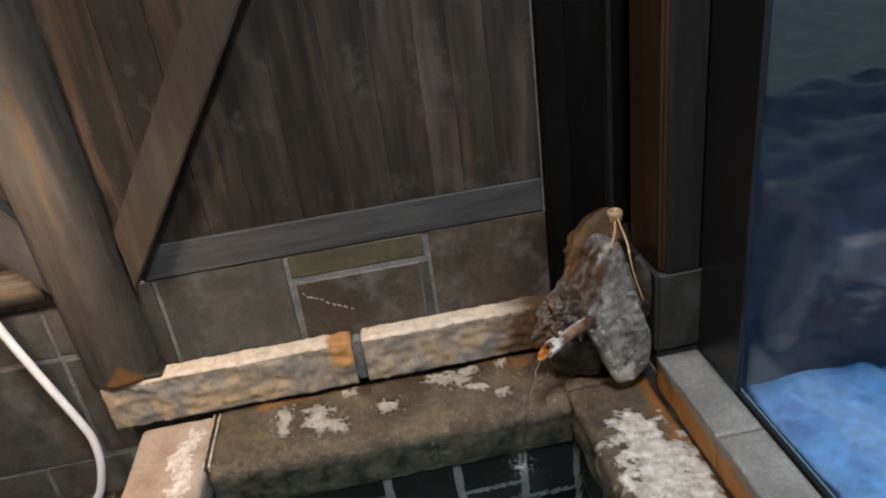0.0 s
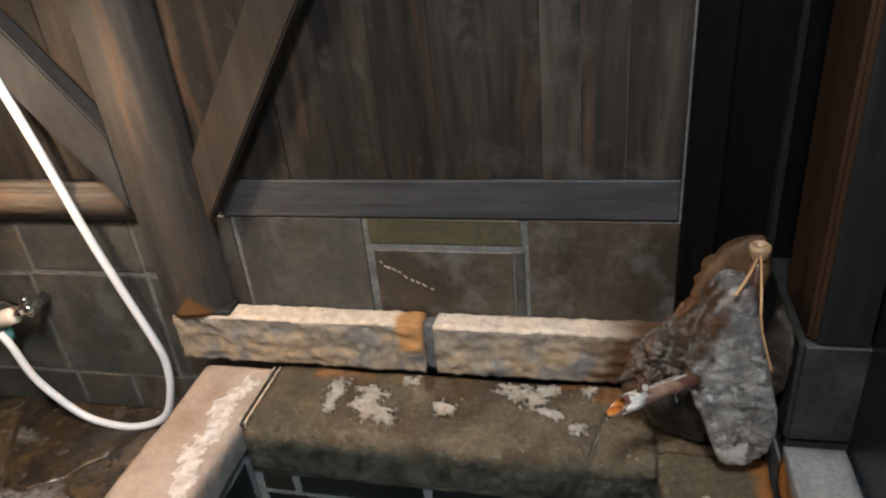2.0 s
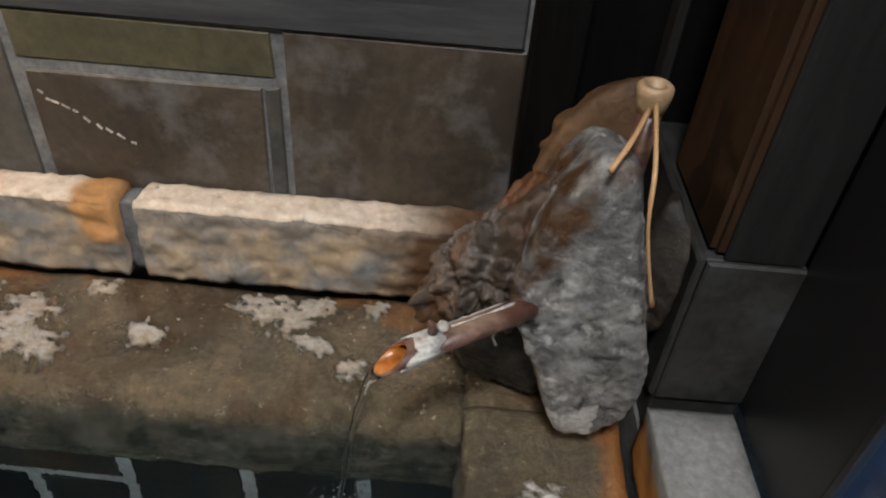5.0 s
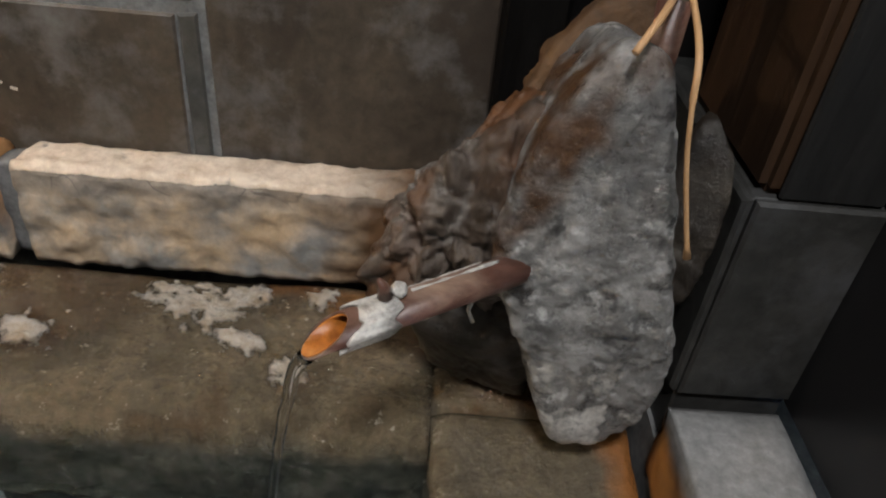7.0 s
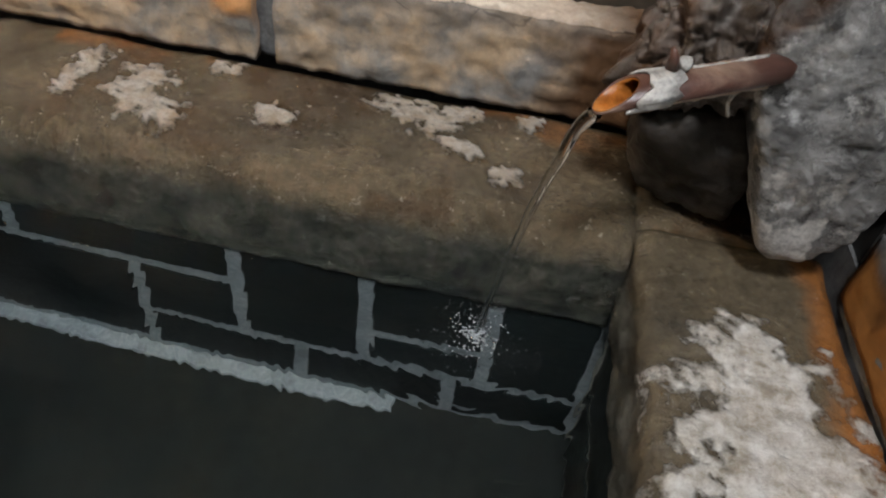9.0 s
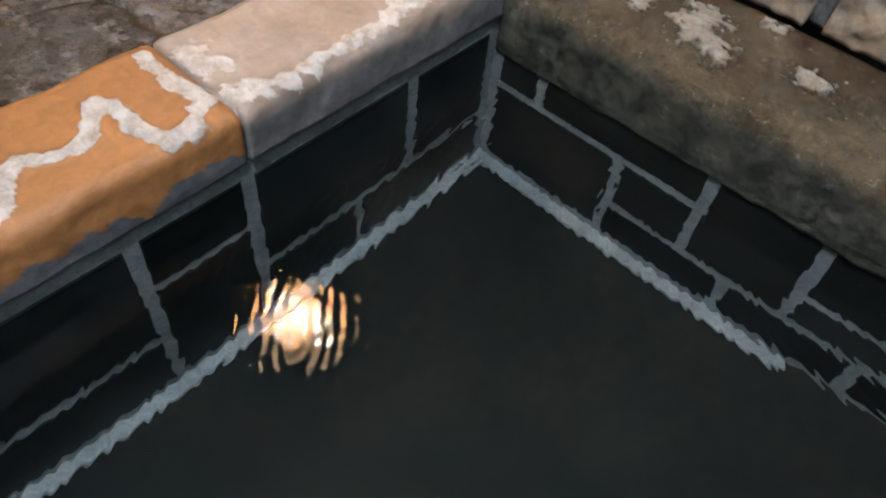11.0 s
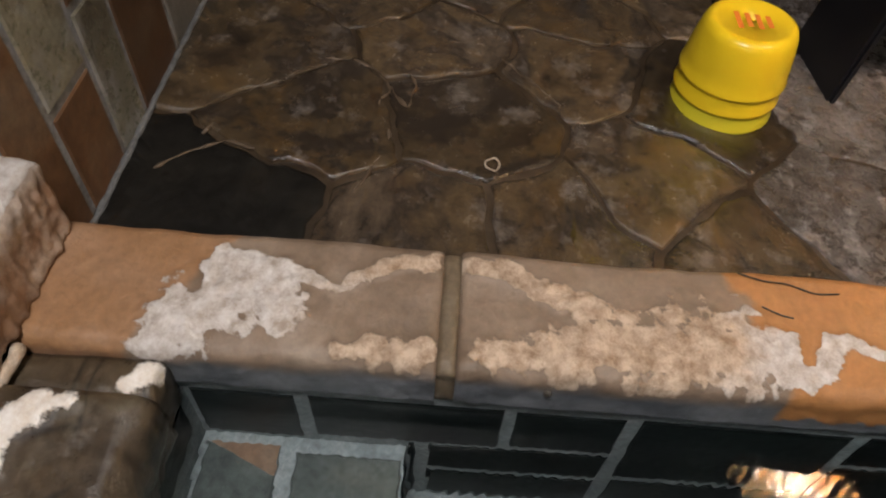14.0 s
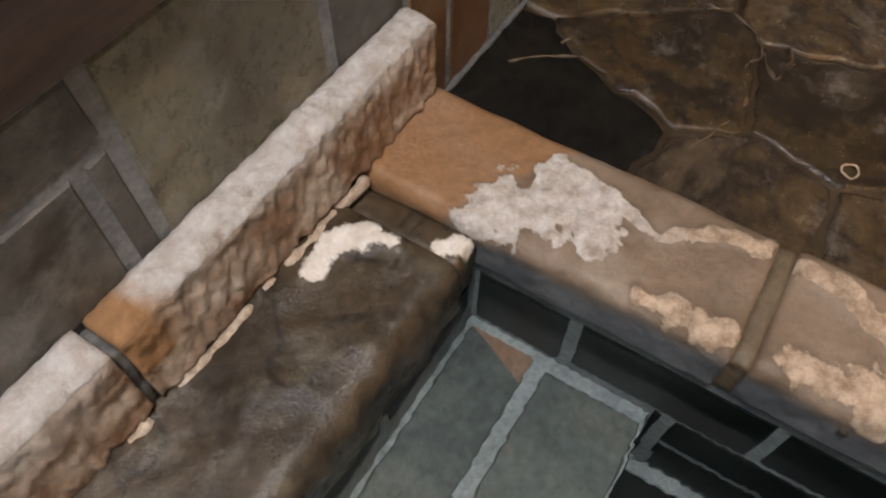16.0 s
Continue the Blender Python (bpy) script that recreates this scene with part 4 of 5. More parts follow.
right_coping = worked_stone("coping_stone", -1.640, -0.226, 0.866, 1.052, 0.0, -0.100, along_y, M_WETCRUST, "wet brown coping stone under heavy white mineral crust",
             mask_of([[(.965, -.385, .045), (.97, -.5, .085), (.96, -.8, .09), (.96, -1.6, .09)]], 0.95, 48),
             lambda x, y, z: (x - 1.015) / .02 + fractal(x, y, z, 14), category="coping stone", group=COPINGS, seed=5.0, radius=0.02)
corner_coping = worked_stone("coping_stone", 0.866, 1.05, -0.2225, -0.02, -0.004, -0.13, along_x, M_WETSLATE, "wet dark corner stone under the spout rock",
             None, lambda x, y, z: fractal(x, y, z, 18) - 0.25, category="coping stone", group=COPINGS, seed=6.0)
worked_stone("coping_stone", 0.112, 1.05, -1.650, -1.838, 0.0, -0.100, along_x, M_BROWNSLAB, "thick dark brown slab coping with a white patch",
             mask_of([[(.205, -1.782, .013), (.165, -1.788, .016), (.135, -1.765, .015), (.126, -1.735, .012)]], 0.6), None, radius=0.03, face_rough=0.006, lump=0.006,
             category="coping stone", group=COPINGS, seed=7.0)

# ---- ledge stones along both walls ----
worked_stone("corner_filler", 0.061, 0.111, -1.660, -1.838, -0.022, -0.10, along_x, M_BROWNSLAB, "sunken dark filler stone with a white chip", mask_of([[(.078, -1.672, .016), (.095, -1.69, .010)]], 0.4), None, category="stone", seed=12.0, radius=0.01)

crust_joint = empty("crusted_joint", (0.063, -0.16, 0.0), label="dark joint edged with cream mineral crust", category="joint")
for s in (-1, 1):
    pts = [(s * 0.0065 + 0.0025 * ns(k * 0.5, s, 0, 1.0) + 0.03 * (0.09 - 0.0065 * k) * 0.2, 0.088 - 0.0066 * k, 0.001 - (0.012 if k > 26 else 0.0)) for k in range(28)]
    part("crust_edge", sweep_bm(pts, [0.0028 + 0.0016 * ns(k * 0.7, s * 4, 2, 1.0) for k in range(28)], 8), M_CREAMCRUST, crust_joint, "", True)
part("gap_fill", box_bm(-0.006, 0.006, -0.09, 0.088, -0.03, -0.0015), M_ROCKDARK, crust_joint, "dark gap")

for x0, n in ((0.066, 52), (0.42, 96)):
    pts = [(x0 + 0.0063 * k, -1.813 + 0.004 * ns(k * 0.21, x0, 0, 1.0), -0.006 + 0.004 * ns(k * 0.3, 7, x0, 1.0)) for k in range(n)]
    tagged(part("deposit_strip", sweep_bm(pts, [0.0075 + 0.0045 * ns(k * 0.6, 3, x0, 1.0) for k in range(n)], 10), M_CREAMCRUST, None, "cream mineral deposit along the foot of the ledge", True), "", "deposit")

LEDGES = "hewn ledge stones at the wall foot"
worked_stone("ledge_stone", -0.172, 0.402, -0.060, 0.0, 0.121, 0.003, along_x, M_LEDGEORANGE, "rough-hewn grey and tan ledge stone with an orange end", None,
             lambda x, y, z: (min(x - .345, z - .052) / .012 + 0.8 * fractal(x, y, z, 30)), radius=0.010, face_rough=0.0055, ffreq=16, lump=0.003, outer=0.001, category="ledge stone", group=LEDGES, seed=8.0, top_crust=0.9, face_from=0.012)
worked_stone("ledge_stone", 0.428, 0.90, -0.060, 0.0, 0.121, 0.003, along_x, M_LEDGE, "rough-hewn grey ledge stone stained rusty near the rock", None,
             lambda x, y, z: ((x - .735) / .05 + 0.5 * fractal(x, y, z, 20)) * (1.0 if z < 0.108 else 0.45), radius=0.010, face_rough=0.0055, ffreq=16, lump=0.003, outer=0.001, category="ledge stone", group=LEDGES, seed=9.0, top_crust=0.9, face_from=0.012)
worked_stone("mortar_joint", 0.4025, 0.4275, -0.044, 0.0, 0.112, 0.003, along_x, M_GROUT, "dark mortar between two ledge stones", category="mortar", radius=0.008)
worked_stone("ledge_stone", -0.098, 0.3975, -1.816, Y_FRONT, 0.118, 0.004, along_x, M_LEDGE2, "bleached rough-hewn ledge stone with a chalky top", None,
             lambda x, y, z: (x - .34) / .03 + 0.6 * fractal(x, y, z, 25) if z > 0.05 else 0, radius=0.012, face_rough=0.0036, ffreq=75, step=0.004, lump=0.003, outer=0.001, category="ledge stone", group=LEDGES, seed=10.0, top_crust=0.85, face_from=0.014)
worked_stone("ledge_stone", 0.4085, 1.05, -1.816, Y_FRONT, 0.118, 0.004, along_x, M_LEDGE2, "bleached rough-hewn ledge stone with a chalky top", None, None,
             radius=0.012, face_rough=0.0036, ffreq=75, step=0.004, lump=0.003, outer=0.001, category="ledge stone", group=LEDGES, seed=11.0, top_crust=0.85, face_from=0.014)
worked_stone("mortar_joint", 0.3978, 0.4082, -1.821, Y_FRONT, 0.106, 0.004, along_x, M_GROUT, "grey mortar between two ledge stones", category="mortar", radius=0.008)

# ---- granite sill and slate column at the window ----
SILL = "granite sill blocks"
for y0, y1, s in ((-0.533, -0.274, 1.0), (-0.95, -0.536, 2.0), (-1.40, -0.953, 3.0), (-1.80, -1.403, 4.0)):
    worked_stone("sill_block", y0, y1, 1.056, 1.150, 0.082, 0.0, along_y, M_KERB, "grey granite sill block with a rusty inner face", None,
                 lambda x, y, z: 1.3 * (0.066 - z) / 0.02 + 0.4 * fractal(x, y, z, 20) if x < 1.075 else 0, radius=0.004, lump=0.001, face_rough=0.002, outer=0.0, category="sill", group=SILL, seed=s)
column = tagged(part("slate_column", box_bm(1.062, 1.154, -0.262, -0.002, 0.0, 0.272, 0.002), M_SLATEDARK), "dark slate pier carrying a timber post", "pier")
tile(column, "y", -0.268, -1, 1.062, 1.153, 0.088, 0.272, M_SLATEDARK)
tile(column, "x", 1.056, -1, -0.262, -0.004, 0.088, 0.272, M_SLATEDARK)
post2 = tagged(part("corner_post", box_bm(1.066, 1.150, -0.258, -0.10, 0.2725, 2.295, 0.006, 2), M_POSTWOOD), "brown stained timber post on a slate pier", "post")
part("front_board", box_bm(1.078, 1.150, -0.264, -0.2585, 0.2725, 2.295, 0.002), M_FACING, post2, "dark grey facing board")

# ---- log post with braces ----
post = empty("log_post", (-0.124, 0.010, 0.127), label="grey weathered round log post at the bath corner", category="post")
bm = bmesh.new()
rings = []
for i in range(46):
    z = 0.008 * i if i < 12 else 0.088 + (i - 11) * 0.0621
    ring = []
    for k in range(80):
        a = 2 * math.pi * k / 80
        r = 0.083 + 0.003 * z + 0.003 * ns(math.cos(a), math.sin(a), z * 0.8, 1.6) + 0.0015 * ns(math.cos(a) * 4, math.sin(a) * 4, z * 0.5, 2.0)
        ring.append(bm.verts.new((r * math.cos(a) - 0.004 * z, r * math.sin(a), z)))
    rings.append(ring)
for a, b in zip(rings, rings[1:]):
    for k in range(80):
        bm.faces.new((a[k], a[(k + 1) % 80], b[(k + 1) % 80], b[k]))
bm.faces.new(rings[0][::-1])
bm.faces.new(rings[-1])
log = part("log", bm, M_LOG, post, "", True)
at = log.data.attributes.new("tint", "FLOAT", "POINT")
at.data.foreach_set("value", [max(0.0, min(1.0, (0.055 - v.co.z - 1.1 * abs(v.co.x - 0.015)) / 0.008 + 0.6 * fractal(v.co.x, v.co.y, v.co.z, 30))) if v.co.y < 0 else 0.0 for v in log.data.vertices])
bm = box_bm(-0.046, 0.092, -0.066, -0.012, -0.0055, 0.006, 0.002)
part("foot_plate", bm, M_SLATEDARK, post, "dark slate packing under the log")


def brace(name, cut, low, high, head, y0, y1, material, label):
    """A leaning timber whose foot is cut upright along x = cut between two heights; head holds its two upper corners."""
    bm = bmesh.new()
    loop = [(cut, high), (cut, low), head[0], head[1]]
    lo = [bm.verts.new((p[0], y0, p[1])) for p in loop]
    hi = [bm.verts.new((p[0], y1, p[1])) for p in loop]
    bm.faces.new(lo)
    bm.faces.new(hi[::-1])
    for k in range(4):
        n = (k + 1) % 4
        bm.faces.new((lo[k], hi[k], hi[n], lo[n]))
    bmesh.ops.recalc_face_normals(bm, faces=bm.faces)
    bmesh.ops.bevel(bm, geom=list(bm.edges), offset=0.004, segments=2, affect="EDGES")
    ob = part(name, bm, material, None, label)
    return tagged(ob, "", "brace")


brace("timber_brace", -0.024, 0.345, 0.487, ((1.003, 1.88), (0.890, 1.88)), -0.050, -0.004, M_BRACE, "brown timber brace leaning from the log post")
brace("timber_brace", -0.190, 0.368, 0.535, ((-1.16, 1.70), (-1.01, 1.70)), -0.050, -0.004, M_BRACEGREY, "grey timber brace leaning from the log post")

# ---- the spout rock ----
def main_tint(p):
    left = (0.906 - p.x + 0.45 * (p.z - 0.20)) / 0.010
    flank = max(0.0, min(1.0, (p.y + 0.290) / 0.035))
    streaks = 0.25 + 1.9 * fractal(p.x, p.y, 0.5 * p.z, 34)
    front = min(1.2, 0.6 * left) + 1.4 * fractal(p.x, p.y, p.z, 30) - 0.3
    return flank * streaks + (1 - flank) * front


boulder("spout_rock", (0.965, -0.195, 0.20),
        [(.950, -.283, .384), (.984, -.278, .374), (.997, -.295, .300), (1.012, -.298, .250), (1.042, -.296, .130), (1.038, -.298, .090), (1.018, -.298, .034), (.960, -.296, .036), (.926, -.298, .150), (.888, -.286, .225), (.902, -.286, .302),
         (.900, -.215, .285), (.925, -.17, .325), (.955, -.18, .365), (1.0, -.17, .33), (1.042, -.10, .06), (.985, -.10, .01), (.905, -.11, .16)],
        M_ROCK, "grey pitted volcanic rock with rusty streaks holding a bamboo spout", 7, 20, 0.0038, 14, main_tint,
        lambda p: ((0.145 - p.z) / 0.05 - 0.3 if p.x < 1.0 else -0.2 + (0.10 - p.z) / 0.08) + 0.9 * fractal(p.x, p.y, p.z, 26) if p.y < -0.26 else 0.0, pits=0.0065)
boulder("back_rock", (0.985, -0.075, 0.23), [(.902, -.12, .10), (.905, -.12, .235), (.942, -.11, .318), (.985, -.10, .376), (1.042, -.10, .378), (1.045, -.10, .32), (1.045, -.04, .05), (.905, -.04, .05), (.95, -.03, .30), (1.03, -.03, .35), (1.04, -.12, .05)],
        M_ROCKBROWN, "rusty brown rough rock behind the spout rock", 5, 9, 0.007, 22)
boulder("side_rock", (1.040, -0.215, 0.21), [(1.012, -.235, .29), (1.022, -.245, .330), (1.044, -.258, .308), (1.052, -.264, .285), (1.050, -.262, .19), (1.03, -.235, .12), (1.028, -.15, .09), (1.050, -.15, .09), (1.042, -.19, .31)],
        M_ROCKDARK, "small dark wet rock wedged against the slate pier", 5, 9, 0.003, 25, lambda p: 0.3 + 0.5 * fractal(p.x, p.y, p.z, 20))
boulder("left_rock", (0.872, -0.205, 0.20), [(.797, -.232, .150), (.802, -.230, .178), (.834, -.236, .226), (.855, -.240, .262), (.872, -.246, .294), (.912, -.248, .322), (.950, -.240, .346), (.925, -.26, .20), (.89, -.268, .165), (.83, -.235, .12), (.81, -.16, .08), (.90, -.16, .10), (.89, -.16, .29)],
        M_ROCKFURROW, "rusty furrowed rock behind the bamboo spout", 6, 8, 0.015, 24, lambda p: 0.35 + 1.6 * fractal(p.x, p.y, 0.3 * p.z, 26), pits=0.004, tall=0.3)
boulder("base_rock", (0.915, -0.160, 0.07), [(.826, -.225, .108), (.87, -.245, .14), (.93, -.245, .15), (.958, -.235, .0), (.905, -.215, .0), (.86, -.15, .0), (.95, -.08, .0), (.84, -.08, .12), (.95, -.08, .16)],
        M_ROCKDARK, "dark wet rock under the bamboo spout", 5, 8, 0.006, 24)

# bamboo spout: hollow, with a slanting mouth
tip, butt = Vector((0.777, -0.360, 0.203)), Vector((0.950, -0.255, 0.212))
axis = (butt - tip).normalized()
side = axis.cross(Vector((0, 0, 1))).normalized()
up = side.cross(axis)
spout = empty("bamboo_spout", tuple(tip), label="wet bamboo spout with an orange mouth and chalky crust", category="spout")


def tube_shell(ro, ri, length, slant, n=32, start=0.0):
    bm = bmesh.new()
    L = []
    for r, far in ((ro, False), (ro, True), (ri, True), (ri, False)):
        ring = []
        for k in range(n):
            a = 2 * math.pi * k / n
            off = side * math.cos(a) * r + up * math.sin(a) * r
            s = length if far else start + slant * (math.sin(a) + 1) / 2
            wob = 0.0006 * ns(k * 0.7, r * 900, s * 40, 1.0)
            ring.append(bm.verts.new(axis * s + off * (1 + wob * 40)))
        L.append(ring)
    for a, b in ((L[0], L[1]), (L[1], L[2]), (L[2], L[3]), (L[3], L[0])):
        for k in range(n):
            bm.faces.new((a[k], a[(k + 1) % n], b[(k + 1) % n], b[k]))
    bmesh.ops.recalc_face_normals(bm, faces=bm.faces)
    return bm


part("cane", tube_shell(0.0115, 0.0098, 0.19, 0.030), M_BAMBOO, spout, "", True)
part("cane_lining", tube_shell(0.0096, 0.0086, 0.046, 0.030), M_BAMBOOIN, spout, "orange inside of the cane", True)
bm = tube_shell(0.0142, 0.0124, 0.060, 0.014, start=0.022)
for v in bm.verts:
    v.co += axis * 0.011 * ns(v.co.x, v.co.y, v.co.z, 130) + up * 0.0012 * ns(v.co.x, v.co.y, v.co.z, 260)
part("node_collar", bm, M_DEPOSIT, spout, "white crusted node", True)
bm = bmesh.new()
bmesh.ops.create_icosphere(bm, subdivisions=3, radius=0.0055)
for v in bm.verts:
    v.co = v.co * (1 + 0.15 * ns(v.co.x, v.co.y, v.co.z, 300)) + axis * 0.066 + up * 0.0170
part("bud", bm, M_DEPOSIT, spout, "cream bud on the cane", True)
bm = sweep_bm([axis * 0.056 + up * 0.015, axis * 0.055 + up * 0.024, axis * 0.052 + up * 0.030], [0.005, 0.0035, 0.0015], 10)
part("twig_stub", bm, M_BAMBOO, spout, "brown twig stub", True)
pts = [axis * s - up * (0.0128 + 0.002 * ns(s * 60, 0, 0, 1.0)) + side * -0.002 for s in [0.05 + 0.006 * i for i in range(21)]]
part("crust_edge", sweep_bm(pts, [0.0042 + 0.002 * ns(i * 0.8, 3, 0, 1.0) for i in range(21)], 8), M_CREAMCRUST, spout, "cream crust along the cane's underside", True)
for turn, first, count in ((0.5, 0.062, 13), (1.5, 0.075, 12)):
    pts = [axis * (first + 0.006 * i) + (up * math.sin(turn) + side * -math.cos(turn)) * (0.0118 + 0.0006 * ns(i * 0.7, turn, 0, 1.0)) for i in range(count)]
    part("pale_streak", sweep_bm(pts, [max(0.0003, 0.0008 + 0.0022 * ns(i * 0.6, turn, 5, 1.0)) for i in range(count)], 6), M_DEPOSIT, spout, "chalky streak along the cane", True)
part("fibre", sweep_bm([axis * 0.122 - up * 0.012, axis * 0.121 - up * 0.026 - side * 0.002, axis * 0.124 - up * 0.036], [0.0022, 0.0014, 0.0018], 6), M_DEPOSIT, spout, "frayed fibre", True)

# upright bamboo peg with straws
peg = empty("bamboo_peg", (0.995, -0.2, 0.12), label="dry bamboo peg with straws behind the rock", category="bamboo")
part("cane", lathe_bm([(0.0100, 0.0), (0.0105, 0.20), (0.0115, 0.262)], 24), M_BAMBOO, peg, "dark wet lower cane", True)
part("cane_head", lathe_bm([(0.0118, 0.2605), (0.0140, 0.268), (0.0160, 0.277), (0.0158, 0.284), (0.013, 0.287), (0.012, 0.287), (0.0075, 0.286), (0.0065, 0.280), (0.002, 0.279)], 28), M_BAMBOODRY, peg, "", True)
part("straw", sweep_bm(smooth_path([(-0.004, -0.012, 0.268), (-0.026, -0.066, 0.268), (-0.044, -0.092, 0.253)], 5), 0.0024, 8), M_STRAW, peg, "pale straw", True)
part("straw", sweep_bm(smooth_path([(0.000, -0.014, 0.275), (-0.010, -0.090, 0.258), (-0.010, -0.106, 0.230), (-0.003, -0.107, 0.195), (0.016, -0.107, 0.131)], 6), [0.0021] * 12 + [0.0016] * 12 + [0.0028], 8), M_STRAW, peg, "pale straw", True)

# falling water and splash
mouth = tip + axis * 0.002 - up * 0.012
fall = [(mouth.x - 0.050 * t, mouth.y + 0.035 * t, mouth.z - (mouth.z - Z_WATER) * t ** 1.5) for t in [i / 24 for i in range(25)]]
fall = [(x + 0.002 * ns(i * 0.35, 1, 0, 1.0), y + 0.002 * ns(i * 0.35, 5, 0, 1.0), z) for i, (x, y, z) in enumerate(fall)]
stream = empty("water_stream", (0, 0, 0), label="thin clear stream of falling water", category="water")
st = part("strand", sweep_bm(fall, [0.0055 - 0.003 * (i / 24) + 0.0008 * ns(i * 0.6, 0, 9, 1.0) for i in range(25)], 10), M_STREAM, stream, "", True)
st.visible_shadow = False
random.seed(5)
hit_at = Vector(fall[-1])
bm = bmesh.new()
for _ in range(140):
    a, r = random.uniform(0, 6.28), abs(random.gauss(0, 0.035))
    ctr = hit_at + Vector((math.cos(a) * r, math.sin(a) * r, random.uniform(0.001, 0.03) * max(0.15, 1 - r / 0.06)))
    s = random.uniform(0.0005, 0.0016)
    got = bmesh.ops.create_icosphere(bm, subdivisions=1, radius=s)["verts"]
    for v in got:
        v.co = ctr + Vector((v.co.x, v.co.y, v.co.z * 0.7))
splash = tagged(part("splash_drops", bm, M_STREAM, None, "splash of clear drops where the stream lands", True), "", "water", "", "stuff")
splash.visible_shadow = False
bm = bmesh.new()
for _ in range(260):
    a, r = random.uniform(0, 6.28), abs(random.gauss(0, 0.024))
    s = random.uniform(0.0007, 0.0020) * (1.2 - min(1.0, r / 0.06))
    got = bmesh.ops.create_icosphere(bm, subdivisions=1, radius=s)["verts"]
    for v in got:
        v.co = hit_at + Vector((math.cos(a) * r + v.co.x, math.sin(a) * r + v.co.y, 0.0008 + v.co.z * 0.45))
foam = tagged(part("foam_bubbles", bm, M_FOAM, None, "white foam where the stream meets the water", True), "", "foam", "", "stuff")
foam.visible_shadow = False

# drops standing on the wet copings round the spout
random.seed(31)
drops = bmesh.new()
for stone, x0, x1, y0, y1, n in ((back_coping, 0.40, 0.88, -0.255, -0.07, 330), (corner_coping, 0.87, 1.04, -0.22, -0.19, 20), (right_coping, 0.875, 1.04, -0.42, -0.235, 220)):
    src = bmesh.new()
    src.from_mesh(stone.data)
    tree = BVHTree.FromBMesh(src)
    for _ in range(n):
        x, y, s = random.uniform(x0, x1), random.uniform(y0, y1), random.uniform(0.0008, 0.0025)
        hit, normal, _, _ = tree.ray_cast(Vector((x, y, 1.0)) - stone.location, Vector((0, 0, -1)))
        if hit:
            got = bmesh.ops.create_icosphere(drops, subdivisions=2, radius=s)["verts"]
            stretch = random.uniform(0.8, 1.7)
            for v in got:
                v.co = hit + stone.location + Vector((v.co.x * stretch, v.co.y, v.co.z * 0.55))
    src.free()
drop_ob = tagged(part("water_drops", drops, M_STREAM, None, "clear water drops on the wet coping stones", True), "", "water", "", "stuff")
drop_ob.visible_shadow = False

# ---- shower hose and mixer tap ----
hose = tagged(part("shower_hose", sweep_bm(smooth_path([(-.640, -.085, .060), (-.618, -.09, .030), (-.588, -.09, -.075), (-.510, -.085, -.178), (-.425, -.085, -.208), (-.345, -.082, -.207), (-.275, -.072, -.175), (-.240, -.065, -.095),
              (-.234, -.056, -.02), (-.246, -.056, .050), (-.284, -.056, .190), (-.318, -.056, .325), (-.352, -.056, .495), (-.388, -.058, .660), (-.394, -.060, .690)], 9), 0.0095, 14), M_HOSE, None, "white plastic shower hose looped to the floor", True), "", "hose")
shower = empty("shower_handset", (-0.396, -0.060, 0.690), label="white plastic shower handset hung on the wall", category="shower head")
part("grip", sweep_bm([(0, 0, 0), (-0.004, 0, 0.010), (-0.020, -0.004, 0.10), (-0.030, -0.012, 0.17)], [0.013, 0.015, 0.014, 0.017], 18), M_HOSE, shower, "", True)
part("spray_face", sweep_bm([(-0.030, -0.002, 0.175), (-0.034, -0.026, 0.185), (-0.036, -0.034, 0.187)], [0.020, 0.036, 0.034], 24), M_HOSE, shower, "", True)
part("bracket", box_bm(-0.034, 0.012, 0.012, 0.062, 0.075, 0.105, 0.005, 2), M_CHROME, shower, "chrome wall bracket")
tap = empty("mixer_tap", (-0.555, 0.0, 0.115), label="small chrome wall tap with a cream hose end", category="tap")
part("body", sweep_bm([(0, -0.001, 0), (0, -0.05, 0), (0, -0.07, 0.0)], [0.016, 0.014, 0.018], 18), M_CHROME, tap, "", True)
part("spout_arm", sweep_bm(smooth_path([(0, -0.055, 0), (-0.03, -0.06, -0.01), (-0.055, -0.055, -0.02)], 5), 0.010, 14), M_CHROME, tap, "", True)
part("handle", sweep_bm(smooth_path([(-0.01, -0.06, 0.012), (-0.035, -0.062, 0.022), (-0.06, -0.06, 0.03)], 4), [0.007] * 8 + [0.011], 12), M_CHROME, tap, "", True)
part("cap", lathe_bm([(0.012, 0.0), (0.014, 0.005), (0.013, 0.02), (0.006, 0.026)], 18, (0.0, -0.058, 0.014)), M_CHROME, tap, "", True)
part("hose_end", sweep_bm([(-0.05, -0.055, -0.018), (-0.055, -0.055, -0.02), (-0.105, -0.052, -0.038), (-0.108, -0.052, -0.039)], [0.016, 0.021, 0.022, 0.017], 20), M_CREAM, tap, "cream plastic connector", True)
part("valve_tip", lathe_bm([(0.009, 0.0), (0.010, 0.02), (0.008, 0.035)], 14, (-0.105, -0.045, -0.10)), M_TEAL, tap, "teal plastic tip", True)

